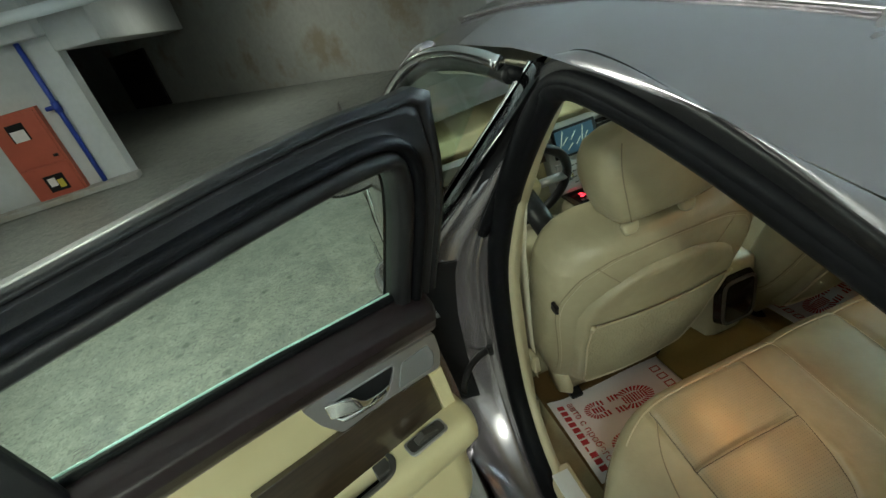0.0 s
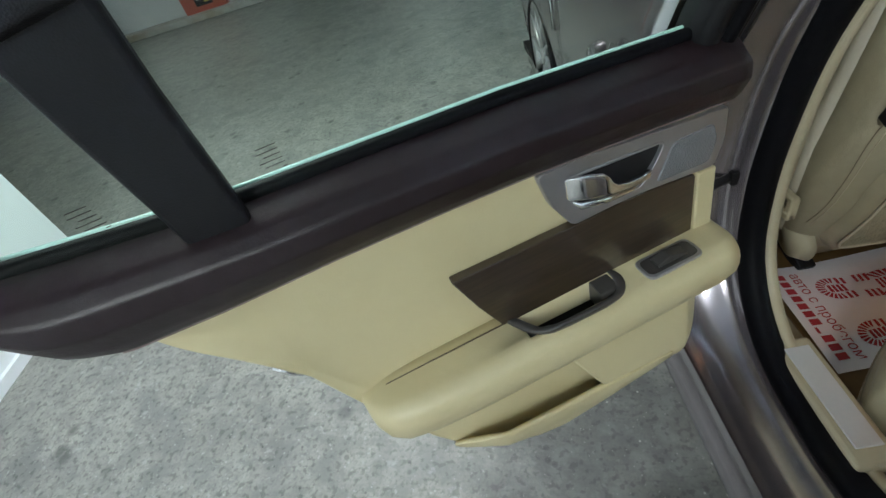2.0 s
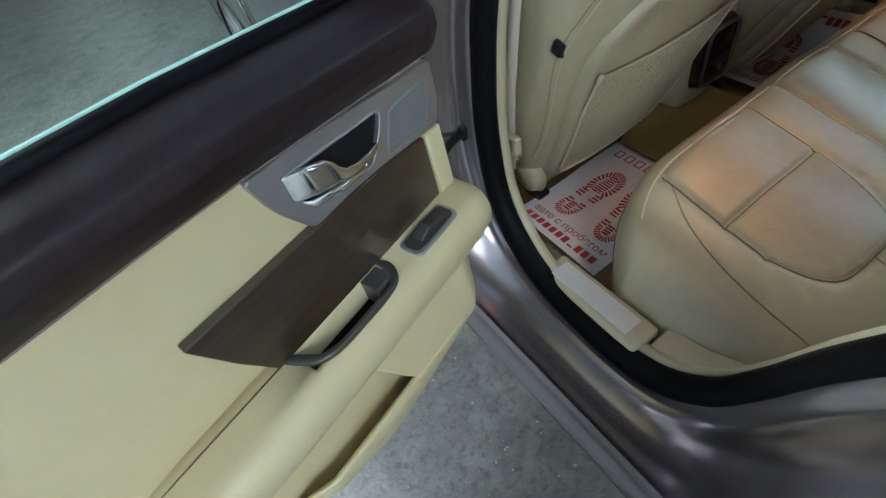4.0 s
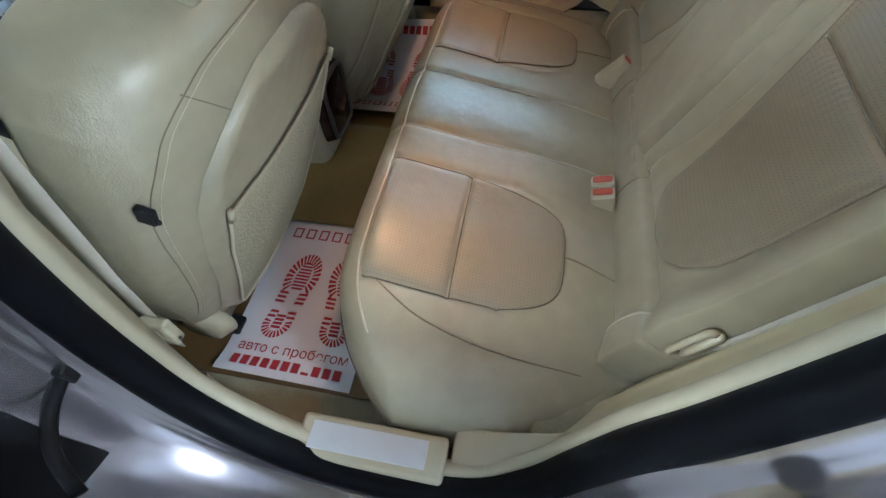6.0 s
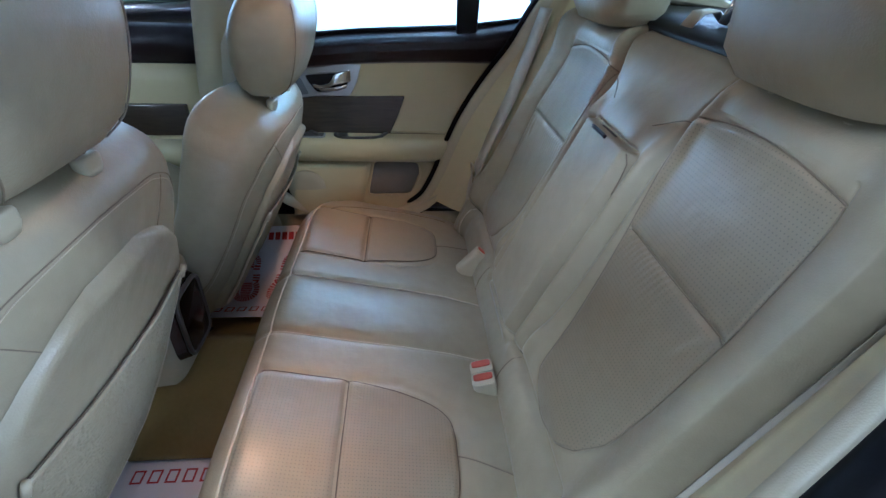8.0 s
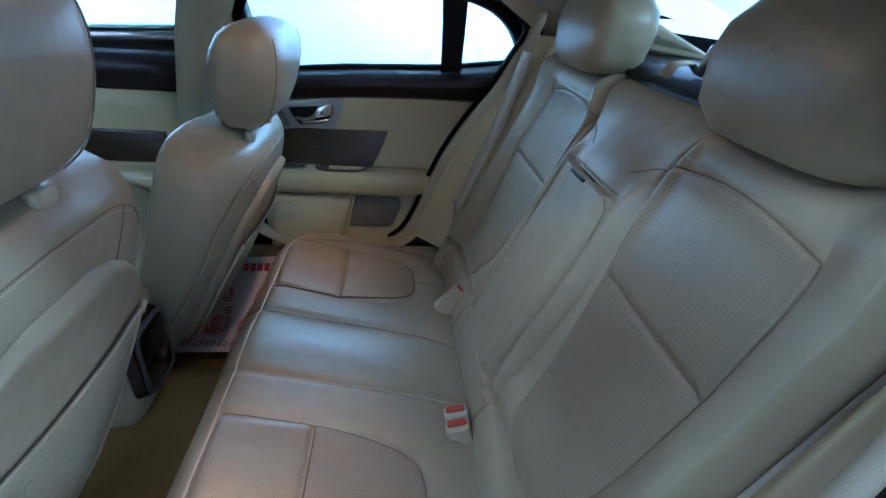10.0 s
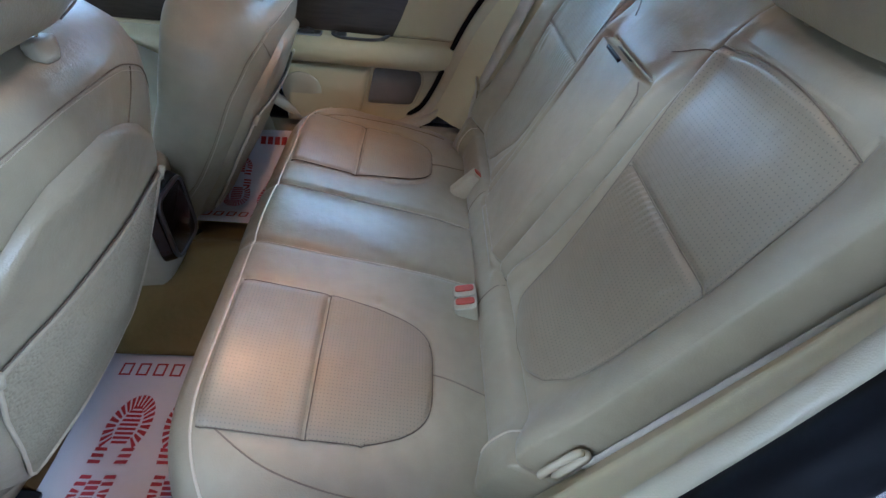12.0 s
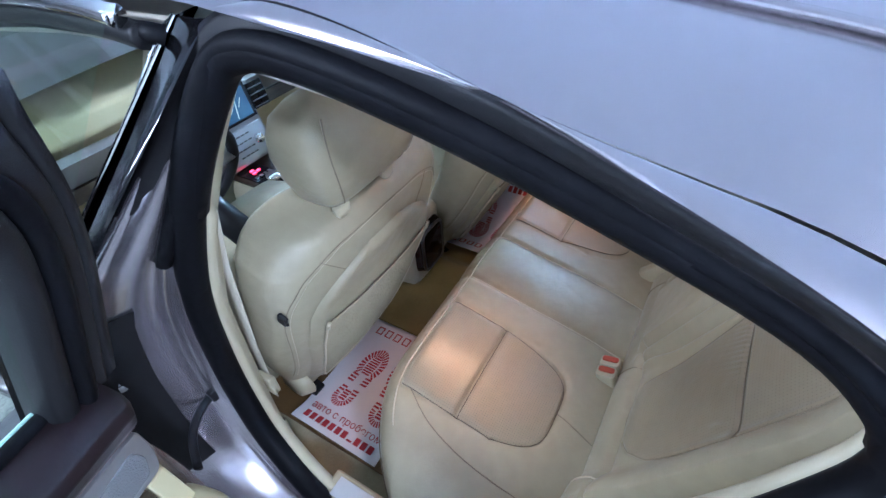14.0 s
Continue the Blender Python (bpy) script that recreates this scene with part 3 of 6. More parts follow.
part("roof", grid(roof_pt, 121, 60), paint, car)
for sx in (1, -1):
    idx = [k for k in range(NL) if LOOP[k].y < 0.17 and LOOP[k].z > 1.06 and NORM[k].y < 0.5]

    def shoulder(k, f):
        p = jamb(k, 1.0, 1.0)
        y = p.y - 0.30 * f * max(0.0, -NORM[k].y)
        q = Vector((-0.597, y, lerp_table(ROOF_EDGE, y) + 0.001))
        return p.lerp(q, f) + Vector((-0.003, 0, 0.002)) * math.sin(math.pi * f)
    part("rear_pillar", mirrored(loft([[shoulder(k, f) for k in idx] for f in (0, 0.2, 0.4, 0.6, 0.8, 1.0)], False, False), sx), paint, car)
    # Black sheet carries the shade that the open door casts on the painted jamb.
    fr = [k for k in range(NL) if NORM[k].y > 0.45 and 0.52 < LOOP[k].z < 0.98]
    part("jamb_shade", mirrored(loft([[jamb(k, f, g) + Vector((-0.003, -0.004, 0)) for k in fr] for f, g in ((0.56, 0.50), (0.62, 0.59), (0.70, 0.68), (0.80, 0.78), (0.88, 0.90), (0.98, 0.99))], False, False), sx), dark_plastic, car, "black sheet standing in for shade on the jamb's hinge side")
for sx in (1, -1):
    rail = [Vector((-sx * 0.595, y, lerp_table(ROOF_EDGE, y) - 0.012)) for y in np.linspace(-0.75, 1.05, 40)]
    gut = [p + Vector((-sx * 0.006, 0, -0.030)) for p in rail if p.y > 0.24]
    part("gutter_seal", tube(gut, 0.013, 8), rubber, car, "black rubber gutter strip")
    ditch = [Vector((sx * 0.455, y, roof_pt(0.5 - 0.5 * 0.455 / 0.6, (1.02 - y) / 1.78)[2] + 0.002)) for y in np.linspace(0.95, -0.7, 30)]
    part("roof_joint", tube(ditch, 0.006, 6), paint, car)
    # pillars and front doors
    pil = [jamb(k, 1.0, 1.0) for k in range(NL) if NORM[k].y > 0.55 and LOOP[k].z > 0.98]
    part("pillar_cover", mirrored(loft([[p + Vector((0.0, 0, 0)) for p in pil], [p + Vector((-0.004, 0.012, 0)) for p in pil], [p + Vector((-0.004, 0.050, 0.0)) for p in pil], [p + Vector((0.04, 0.062, 0)) for p in pil]], False, False), sx), gloss_black, car, "gloss black pillar cover")
    part("pillar_trim", mirrored(tube([p + Vector((-0.003, 0.054, 0)) for p in pil], 0.0035, 6), sx), chrome, car, "thin bright pillar trim")

# rear glass, parcel shelf, tail
part("rear_glass", grid(lambda a, b: ((2 * a - 1) * (0.53 + 0.10 * b), -0.76 - 0.62 * b, 1.30 - 0.24 * b + (0.11 - 0.05 * b) * (1 - (2 * a - 1) ** 2)), 16, 8), glass, car, "tinted rear window glass")
part("boot_lid", grid(lambda a, b: ((2 * a - 1) * 0.80, -1.38 - 0.6 * b, 1.06 - 0.06 * b + 0.05 * (1 - (2 * a - 1) ** 2)), 12, 5), paint, car)
for sx in (1, -1):
    part("rear_pillar_trim", mirrored(loft([[Vector((-0.555, -0.30, 1.25)), Vector((-0.52, -0.52, 1.225)), Vector((-0.48, -0.74, 1.18))], [Vector((-0.60, -0.50, 1.13)), Vector((-0.58, -0.66, 1.13)), Vector((-0.54, -0.96, 1.10))],
                                             [Vector((-0.68, -0.57, 1.03)), Vector((-0.68, -0.72, 1.03)), Vector((-0.62, -1.18, 1.03))], [Vector((-0.68, -0.52, 0.80)), Vector((-0.68, -0.75, 0.80)), Vector((-0.62, -1.18, 0.9))]], False, False), sx), cream_plastic, car, "cream plastic rear pillar trim", solid=0.012)

headliner = part("headliner", grid(lambda a, b: (lambda p: (p[0] * 0.96, p[1], p[2] - 0.055 - 0.015 * abs(2 * a - 1) ** 2))(roof_pt(a, 0.03 + 0.92 * b)), 25, 20), cream_cloth, solid=0.01)
tagged(headliner, "pale cream cloth roof lining of the car", "ceiling", kind="structure")
shelf = part("parcel_shelf", grid(lambda a, b: ((2 * a - 1) * 0.64, -0.605 - 0.78 * b, 1.068 - 0.012 * b), 4, 4), dark_plastic, solid=0.03)
tagged(shelf, "dark parcel shelf under the rear window", "shelf", kind="structure")
cabin_floor = part("cabin_floor", grid(lambda a, b: ((2 * a - 1) * 0.70, 1.35 - 1.75 * b, 0.245 + 0.10 * math.exp(-(((2 * a - 1) * 0.70) / 0.13) ** 4)), 50, 12), carpet, solid=0.02)
tagged(cabin_floor, "cream carpeted cabin floor with a raised centre tunnel", "floor", kind="structure")
for sx in (1, -1):
    w = part("cabin_side", mirrored(loft([[Vector((-0.70, y, 0.24)), Vector((-0.715, y, 0.37))] for y in (1.35, 0.2, -0.25)], False, False), sx), carpet)
    tagged(w, "cream carpet along the inner sill", "trim", kind="structure")
underbody = part("underbody", box(-0.82, 0.82, -1.9, 2.6, 0.16, 0.20), dark_plastic, smooth=False)
tagged(underbody, "dark underbody panel of the car", "panel", kind="structure")

# cream cover with a grey tread plate on the doorstep
for sx in (1, -1):
    sp = group_of("sill_plate", "cream doorstep cover with a brushed grey tread plate", "sill plate", "doorstep covers")
    part("cover", mirrored(box(-0.744, -0.672, -0.040, 0.207, 0.372, 0.401), sx), cream_plastic, sp, smooth=False, bevel=0.008)
    part("tread_plate", mirrored(box(-0.728, -0.684, -0.009, 0.186, 0.400, 0.404), sx), tread, sp, "brushed grey tread plate", smooth=False, bevel=0.0015)
    part("rear_cover", mirrored(loft([[Vector((-0.708, y, z)), Vector((-0.706, y, z + 0.022)), Vector((-0.652, y, z + 0.026)), Vector((-0.648, y, z))] for y, z in ((-0.047, .368), (-0.12, .385), (-0.19, .425), (-0.23, .465))]), sx), cream_plastic, sp, bevel=0.004)

# ---- rear bench ----


def cushion_front(x):
    f = max(0.0, (abs(x) - 0.40) / 0.27)
    return 0.205 - 0.15 * f ** 2.2


CUSH_HALF = 0.665


def dent(d, w, depth):
    """A sewn groove at distance d from its line."""
    return -depth * math.exp(-(d / w) ** 2)


def cushion_seams(x, y):
    ax = abs(x)
    z = dent(ax - 0.098, 0.008, 0.006)
    depth = 0.192 * (1 - 0.62 * min(1.0, abs((ax - 0.20) / 0.135 - 1)) ** 4.5) ** 0.8
    front = cushion_front(x) - 0.052
    if 0.19 < ax < 0.48:
        z += dent(y, 0.007, 0.004) * min(1, (ax - 0.19) / 0.01, (0.48 - ax) / 0.01)
        z += dent(y + 0.003 + depth, 0.013, 0.0035)
        z += dent(y - front, 0.008, 0.003)
        if -depth < y < front:
            z += 0.005 * math.sin(math.pi * min(1, max(0, (ax - 0.20) / 0.27)))
    if -0.09 < y < front:
        z += dent(ax - 0.20, 0.008, 0.004) + dent(ax - 0.47, 0.009, 0.005)
    return z


def cushion_z(x, y):
    yf = cushion_front(x)
    z = lerp_table([(-.36, .425), (-.29, .437), (-.2, .468), (-.1, .492), (0, .512), (.1, .535), (.15, .545), (.21, .545)], y)
    ax = abs(x)
    z += 0.006 * math.exp(-(ax / 0.17) ** 2)
    z -= 0.045 * max(0, (ax - 0.30) / 0.3) ** 2
    dip = math.exp(-((ax - 0.34) / 0.13) ** 4 - ((y + 0.03) / 0.15) ** 4)
    z -= 0.010 * dip
    z += cushion_seams(x, y) + 0.007 * max(0.0, 1 - (ax / 0.098) ** 2)
    d = min(yf - y, (CUSH_HALF - ax) * 1.0)
    R = 0.075
    if d < R:
        q = (R - max(d, 0)) / R
        z -= R * (1 - math.sqrt(max(0, 1 - q * q))) * 0.9
    return z


def cushion_top(a, b):
    x = (2 * a - 1) * CUSH_HALF
    yf = cushion_front(x)
    y = -0.36 + (yf + 0.36) * (1 - (1 - b) ** 1.3)
    return Vector((x, y, cushion_z(x, y)))


bench = group_of("rear_bench", "cream leather rear bench seat with perforated inserts", "car seat")
nu, nv = 240, 110
top = [[cushion_top(i / (nu - 1), j / (nv - 1)) for i in range(nu)] for j in range(nv)]
part("cushion", loft(top, False, False), leather, bench)
edge = [r[0] for r in top] + top[-1][1:] + [r[-1] for r in reversed(top[:-1])]


def skirt_row(f):
    out = []
    for p in edge:
        c = Vector((p.x * 0.93, -0.1 + (p.y + 0.1) * 0.90, 0.25))
        bulge = 0.022 * math.sin(math.pi * min(1, f * 1.25))
        dirv = Vector((p.x, (p.y + 0.1) * 1.6, 0)).normalized()
        q = p.lerp(c, f)
        q.z = p.z + (0.25 - p.z) * f
        q += dirv * bulge
        out.append(q)
    return out


part("cushion_side", loft([skirt_row(f) for f in (0, 0.04, 0.1, 0.2, 0.32, 0.45, 0.6, 0.8, 1.0)], False, False), leather, bench)


def on_cushion(pts, lift=0.001, n=60):
    return [Vector((p.x, p.y, cushion_z(p.x, p.y) + lift)) for p in smooth_line([(x, y, 0) for x, y in pts], n)]


def insert_patch(outline_fn, z_fn, lift, nx=84, ny=60):
    """A panel from outline_fn(a, b) -> plan point, laid on z_fn."""
    return grid(lambda a, b: z_fn(*outline_fn(a, b), lift), nx, ny)


for sx in (1, -1):
    # front strip and rounded rear insert of the outer seat
    def front_strip(a, b):
        x = -0.20 - 0.270 * a
        yf = cushion_front(x) - 0.052
        return x * sx, 0.003 + (yf - 0.003) * b

    def rear_insert(a, b):
        x = -0.20 - 0.270 * a
        q = abs(2 * a - 1)
        depth = 0.192 * (1 - 0.62 * q ** 4.5) ** 0.8
        return x * sx - 0.018 * sx * b * (1 - a), -0.003 - depth * b

    def lay(x, y, lift):
        return Vector((x, y, cushion_z(x, y) + lift))
    g = insert_patch(front_strip, lay, 0.0026)
    part("insert_front", (*g, lambda co: (co.x, co.y)), perf, bench, "perforated cream leather panel")
    g = insert_patch(rear_insert, lay, 0.0030)
    part("insert_rear", (*g, lambda co: (co.x, co.y)), perf, bench, "perforated cream leather panel")
    line = [front_strip(0, b) for b in np.linspace(1, 0, 6)] + [rear_insert(0, b) for b in np.linspace(0.1, 1, 8)] + [rear_insert(a, 1) for a in np.linspace(0.06, 0.94, 16)] + [rear_insert(1, b) for b in np.linspace(1, 0.1, 8)] + [front_strip(1, b) for b in np.linspace(0, 1, 6)]
    part("seam", tube(on_cushion(line, 0.0024, 160), 0.0012, 6), piping_dark, bench)
    part("seam", tube(on_cushion([rear_insert(a, 0) for a in np.linspace(0, 1, 8)], 0.0030, 30), 0.0012, 6), piping_dark, bench)
    # panel joints between the outer seats and the middle one
    part("seam", tube(on_cushion([(-0.098 * sx, y) for y in np.linspace(0.175, -0.33, 12)], 0.001, 50), 0.0012, 6), piping_light, bench)
    part("seam", tube(on_cushion([(-0.335 * sx, -0.188), (-0.345 * sx, -0.24), (-0.36 * sx, -0.30)], 0.001, 12), 0.0013, 6), piping, bench)
    part("seam", tube(on_cushion([(-0.465 * sx, 0.128), (-0.512 * sx, 0.051), (-0.538 * sx, -0.045), (-0.546 * sx, -0.139), (-0.545 * sx, -0.237)], 0.001, 40), 0.0013, 6), piping, bench)
    side = [skirt_row(0.14)[i] for i in range(len(edge)) if (edge[i].x * sx) < -0.30]
    side = [p + Vector((-0.002 * sx, 0.001, 0)) for p in side]
    part("seam", tube(side, 0.0013, 6), piping, bench)
front_line = [Vector((x, cushion_front(x) - 0.045, cushion_z(x, cushion_front(x) - 0.045) + 0.001)) for x in np.linspace(-0.56, 0.56, 90)]
part("front_piping", tube(front_line, 0.0022, 6), piping_light, bench)

# backrest, in a leaning frame: x across, s up along it, n out of it
BS, BN, B0 = Vector((0, -0.3907, 0.9205)), Vector((0, 0.9205, 0.3907)), Vector((0, -0.307, 0.432))


def split_x(s):
    """Where the joint between the middle and the outer backrests runs."""
    return 0.150 + 0.034 * ease(s, 0.58, 0.70) + 0.008 * math.sin(math.pi * max(0.0, min(1.0, (s - 0.1) / 0.4)))


INNER = [(.10, .30), (.115, .26), (.14, .235), (.2, .215), (.42, .188), (.607, .158)]
OUTER = [(.10, .32), (.115, .375), (.15, .41), (.2, .432), (.30, .447), (.44, .457), (.607, .443)]


def back_bulge(x, s, lift=0.0):
    ax = abs(x)
    # folded armrest, standing proud of the middle
    n = 0.036 * (1 - ease(ax, 0.086, 0.110)) ** 0.7 * (1 - ease(s, 0.513, 0.523)) * ease(s, 0.06, 0.10)
    n += 0.022 * (1 - ease(ax, 0.05, 0.15)) * ease(s, 0.515, 0.524) * (1 - ease(s, 0.53, 0.63))
    n += dent(s - 0.521, 0.004, 0.010) * (1 - ease(ax, 0.085, 0.10))
    n += dent(ax - 0.110, 0.006, 0.006) * (1 - ease(s, 0.50, 0.53)) * ease(s, 0.08, 0.12)
    # soft columns beside it
    n += 0.026 * math.exp(-((ax - 0.130) / 0.020) ** 2) * (1 - ease(s, 0.50, 0.60)) * ease(s, 0.05, 0.12)
    n += dent(ax - split_x(s), 0.0065, 0.011) * ease(s, 0.09, 0.12)
    n += 0.010 * math.exp(-((ax - split_x(s) - 0.022) / 0.014) ** 2) * ease(s, 0.09, 0.12)
    # outer bolsters falling into the crease beside the side panel
    n += 0.038 * ease(ax, 0.43, 0.505) * (1 - 0.35 * s)
    if ax > 0.515:
        n -= 24.0 * (ax - 0.515) ** 1.5
    # shoulders above the inserts and the hollow over the armrest
    n += 0.020 * math.exp(-((s - 0.655) / 0.045) ** 2) * ease(ax, 0.12, 0.24)
    n += 0.014 * math.exp(-((s - 0.14) / 0.05) ** 2) * ease(ax, 0.12, 0.17)
    # rolled lower band
    n += 0.024 * math.sqrt(max(0.0, 1 - ((s - 0.035) / 0.052) ** 2)) * (1 - 0.8 * ease(ax, 0.465, 0.50))
    n += dent(s - 0.089, 0.007, 0.010)
    inner, outer = lerp_table(INNER, s), lerp_table(OUTER, s)
    if 0.10 < s < 0.63:
        n += dent(ax - inner, 0.004, 0.0025) + dent(ax - outer, 0.004, 0.0035)
        if inner < ax < outer:
            n += dent(s - 0.426, 0.006, 0.005) + 0.004 * math.sin(math.pi * (ax - inner) / (outer - inner)) * min(1, (s - 0.10) / 0.05)
            # slack leather under the cross seam
            if s < 0.424 and lift > 0:
                d = 0.424 - s
                n += 0.0011 * math.sin((ax + 0.30 * d) * 520) * math.exp(-d / 0.022) * ease(ax, 0.185, 0.20) * (1 - ease(ax, 0.30, 0.36))
                n += 0.0035 * math.exp(-((ax - 0.425 + 0.35 * (d - 0.03)) / 0.007) ** 2) * math.exp(-((d - 0.035) / 0.022) ** 2)
    if inner < ax < outer and s > 0.5:
        n += dent(s - 0.607 - 0.018 * math.sin(math.pi * (ax - inner) / (outer - inner)), 0.004, 0.0035)
    if s > 0.60:
        q = (s - 0.60) / 0.14
        n -= 0.030 * q ** 2 + 0.06 * max(0.0, (s - 0.67) / 0.07) ** 2
    return n


def back_pt(x, s, lift=0.0):
    return B0 + Vector((x, 0, 0)) + BS * s + BN * (back_bulge(x, s, lift) + lift)


part("backrest", grid(lambda a, b: back_pt((2 * a - 1) * 0.548, -0.06 + 0.80 * b), 500, 340), leather, bench)
part("backrest_top", grid(lambda a, b: back_pt((2 * a - 1) * 0.548, 0.74) + Vector((0, -0.035 * b, -0.05 * b)), 40, 4), leather, bench)
for sx in (1, -1):
    def edges(s):
        return -lerp_table(INNER, s), -lerp_table(OUTER, s)

    def ins(s0, s1):
        def fn(a, b):
            s = s0 + (s1 + (0.018 * math.sin(math.pi * a) if s1 > 0.5 else 0.0) - s0) * b
            i, o = edges(s)
            return back_pt((i + (o - i) * a) * sx, s, 0.0018)
        return fn
    g = grid(ins(0.10, 0.424), 120, 110)
    part("back_insert_lower", (*g, lambda co: (co.x, co.z)), perf, bench, "perforated cream leather panel")
    g = grid(ins(0.428, 0.607), 120, 80)
    part("back_insert_upper", (*g, lambda co: (co.x, co.z)), perf, bench, "perforated cream leather panel")
    pts = [back_pt(edges(s)[0] * sx, s, 0.002) for s in np.linspace(0.607, 0.10, 40)] + [back_pt(edges(s)[1] * sx, s, 0.002) for s in np.linspace(0.10, 0.607, 40)]
    part("seam", tube(pts, 0.0009, 6), piping, bench)
    part("seam", tube([back_pt(x * sx, 0.426, 0.003) for x in np.linspace(-.19, -.457, 16)], 0.0010, 6), piping, bench)
    part("seam", tube([back_pt(x * sx, 0.609 + 0.018 * math.sin((x + .158) / -.285 * math.pi), 0.0015) for x in np.linspace(-.158, -.443, 30)], 0.0013, 6), piping, bench)
    part("split_joint", tube([back_pt(-split_x(s) * sx, s, -0.001) for s in np.linspace(0.10, 0.70, 50)], 0.0013, 6), piping_dark, bench)
    part("lower_seam", tube([back_pt(x * sx, 0.089, 0.0) for x in np.linspace(-0.14, -0.475, 30)], 0.0011, 6), piping_dark, bench)
    part("band_seam", tube([back_pt(-0.158 * sx, s, 0.0006) for s in np.linspace(-0.03, 0.086, 14)], 0.0010, 6), piping, bench)
    part("band_seam", tube([back_pt(-0.462 * sx, s, 0.0006) for s in np.linspace(-0.03, 0.086, 14)], 0.0022, 8), piping_light, bench)
    part("short_seam", tube([back_pt(-0.318 * sx, s, 0.0006) for s in np.linspace(0.092, 0.125, 6)], 0.0010, 6), piping, bench)
    part("top_seam", tube([back_pt(x * sx, 0.560 + 0.040 * ease(-x, 0.06, 0.15), 0.0006) for x in np.linspace(-0.085, -0.150, 12)], 0.0010, 6), piping, bench)
part("armrest_gap", tube([back_pt(x, 0.522, -0.001) for x in np.linspace(-0.092, 0.092, 30)], 0.0024, 8, flat=0.6), piping_dark, bench, "dark gap above the folded armrest")
part("pull_slot", loft([[back_pt(x, 0.512 + ds, dn) for ds, dn in ((-0.006, 0.0015), (0.0, 0.003), (0.007, 0.0015), (0.0, -0.002))] for x in np.linspace(-0.02, 0.05, 8)]), dark_plastic, bench, "dark pull slot of the armrest")
for sx in (1, -1):
    part("armrest_corner", tube([back_pt(sx * x, s, 0.0008) for x, s in ((0.086, 0.516), (0.096, 0.510), (0.101, 0.496), (0.103, 0.470), (0.104, 0.440))], 0.0012, 6), piping, bench)


# stretch folds beside the insert seams
rng = random.Random(7)
for sx in (1, -1):
    for k in range(6):
        x0 = -0.212 - 0.011 * k
        ln = 0.022 + 0.014 * rng.random()
        pts = on_cushion([(x0 * sx, -0.008), ((x0 - 0.004) * sx, -0.008 - ln * 0.5), ((x0 - 0.010) * sx, -0.008 - ln)], 0.0016, 7)
        part("leather_fold", tube(pts, lambda q: 0.0022 * math.sin(math.pi * min(1, 0.12 + 0.88 * q)) + 0.0002, 6, flat=0.5), perf, bench)


def rear_headrest(sx):
    hr = group_of("rear_headrest", "cream leather rear headrest on two posts", "headrest", "rear headrests")
    c = Vector((-0.318 * sx, -0.575, 1.052))
    rings = []
    for z, w, d, e in ((0.0, .07, .03, .7), (0.005, .10, .045, .6), (0.03, .128, .056, .55), (0.08, .137, .06, .55), (0.11, .130, .057, .6), (0.135, .108, .045, .7), (0.146, .07, .028, .8), (0.149, .03, .01, 1)):
        rings.append([c + Vector((x, y - 0.12 * z, z * 1.15 + 0.012)) for x, y in superring(0, 0, w * 1.12, d * 1.25, e, 32)])
    part("pad", loft(rings), leather, hr)
    for px in (-0.06, 0.06):
        part("post", tube([c + Vector((px, 0.0, -0.06)), c + Vector((px, 0, 0.03))], 0.006, 8), chrome, hr)
        part("collar", tube([c + Vector((px, 0.0, -0.03)), c + Vector((px, 0, 0.004))], 0.014, 12), cream_plastic, hr)
    return hr


rear_headrest(1)
rear_headrest(-1)

# ---- front seats ----


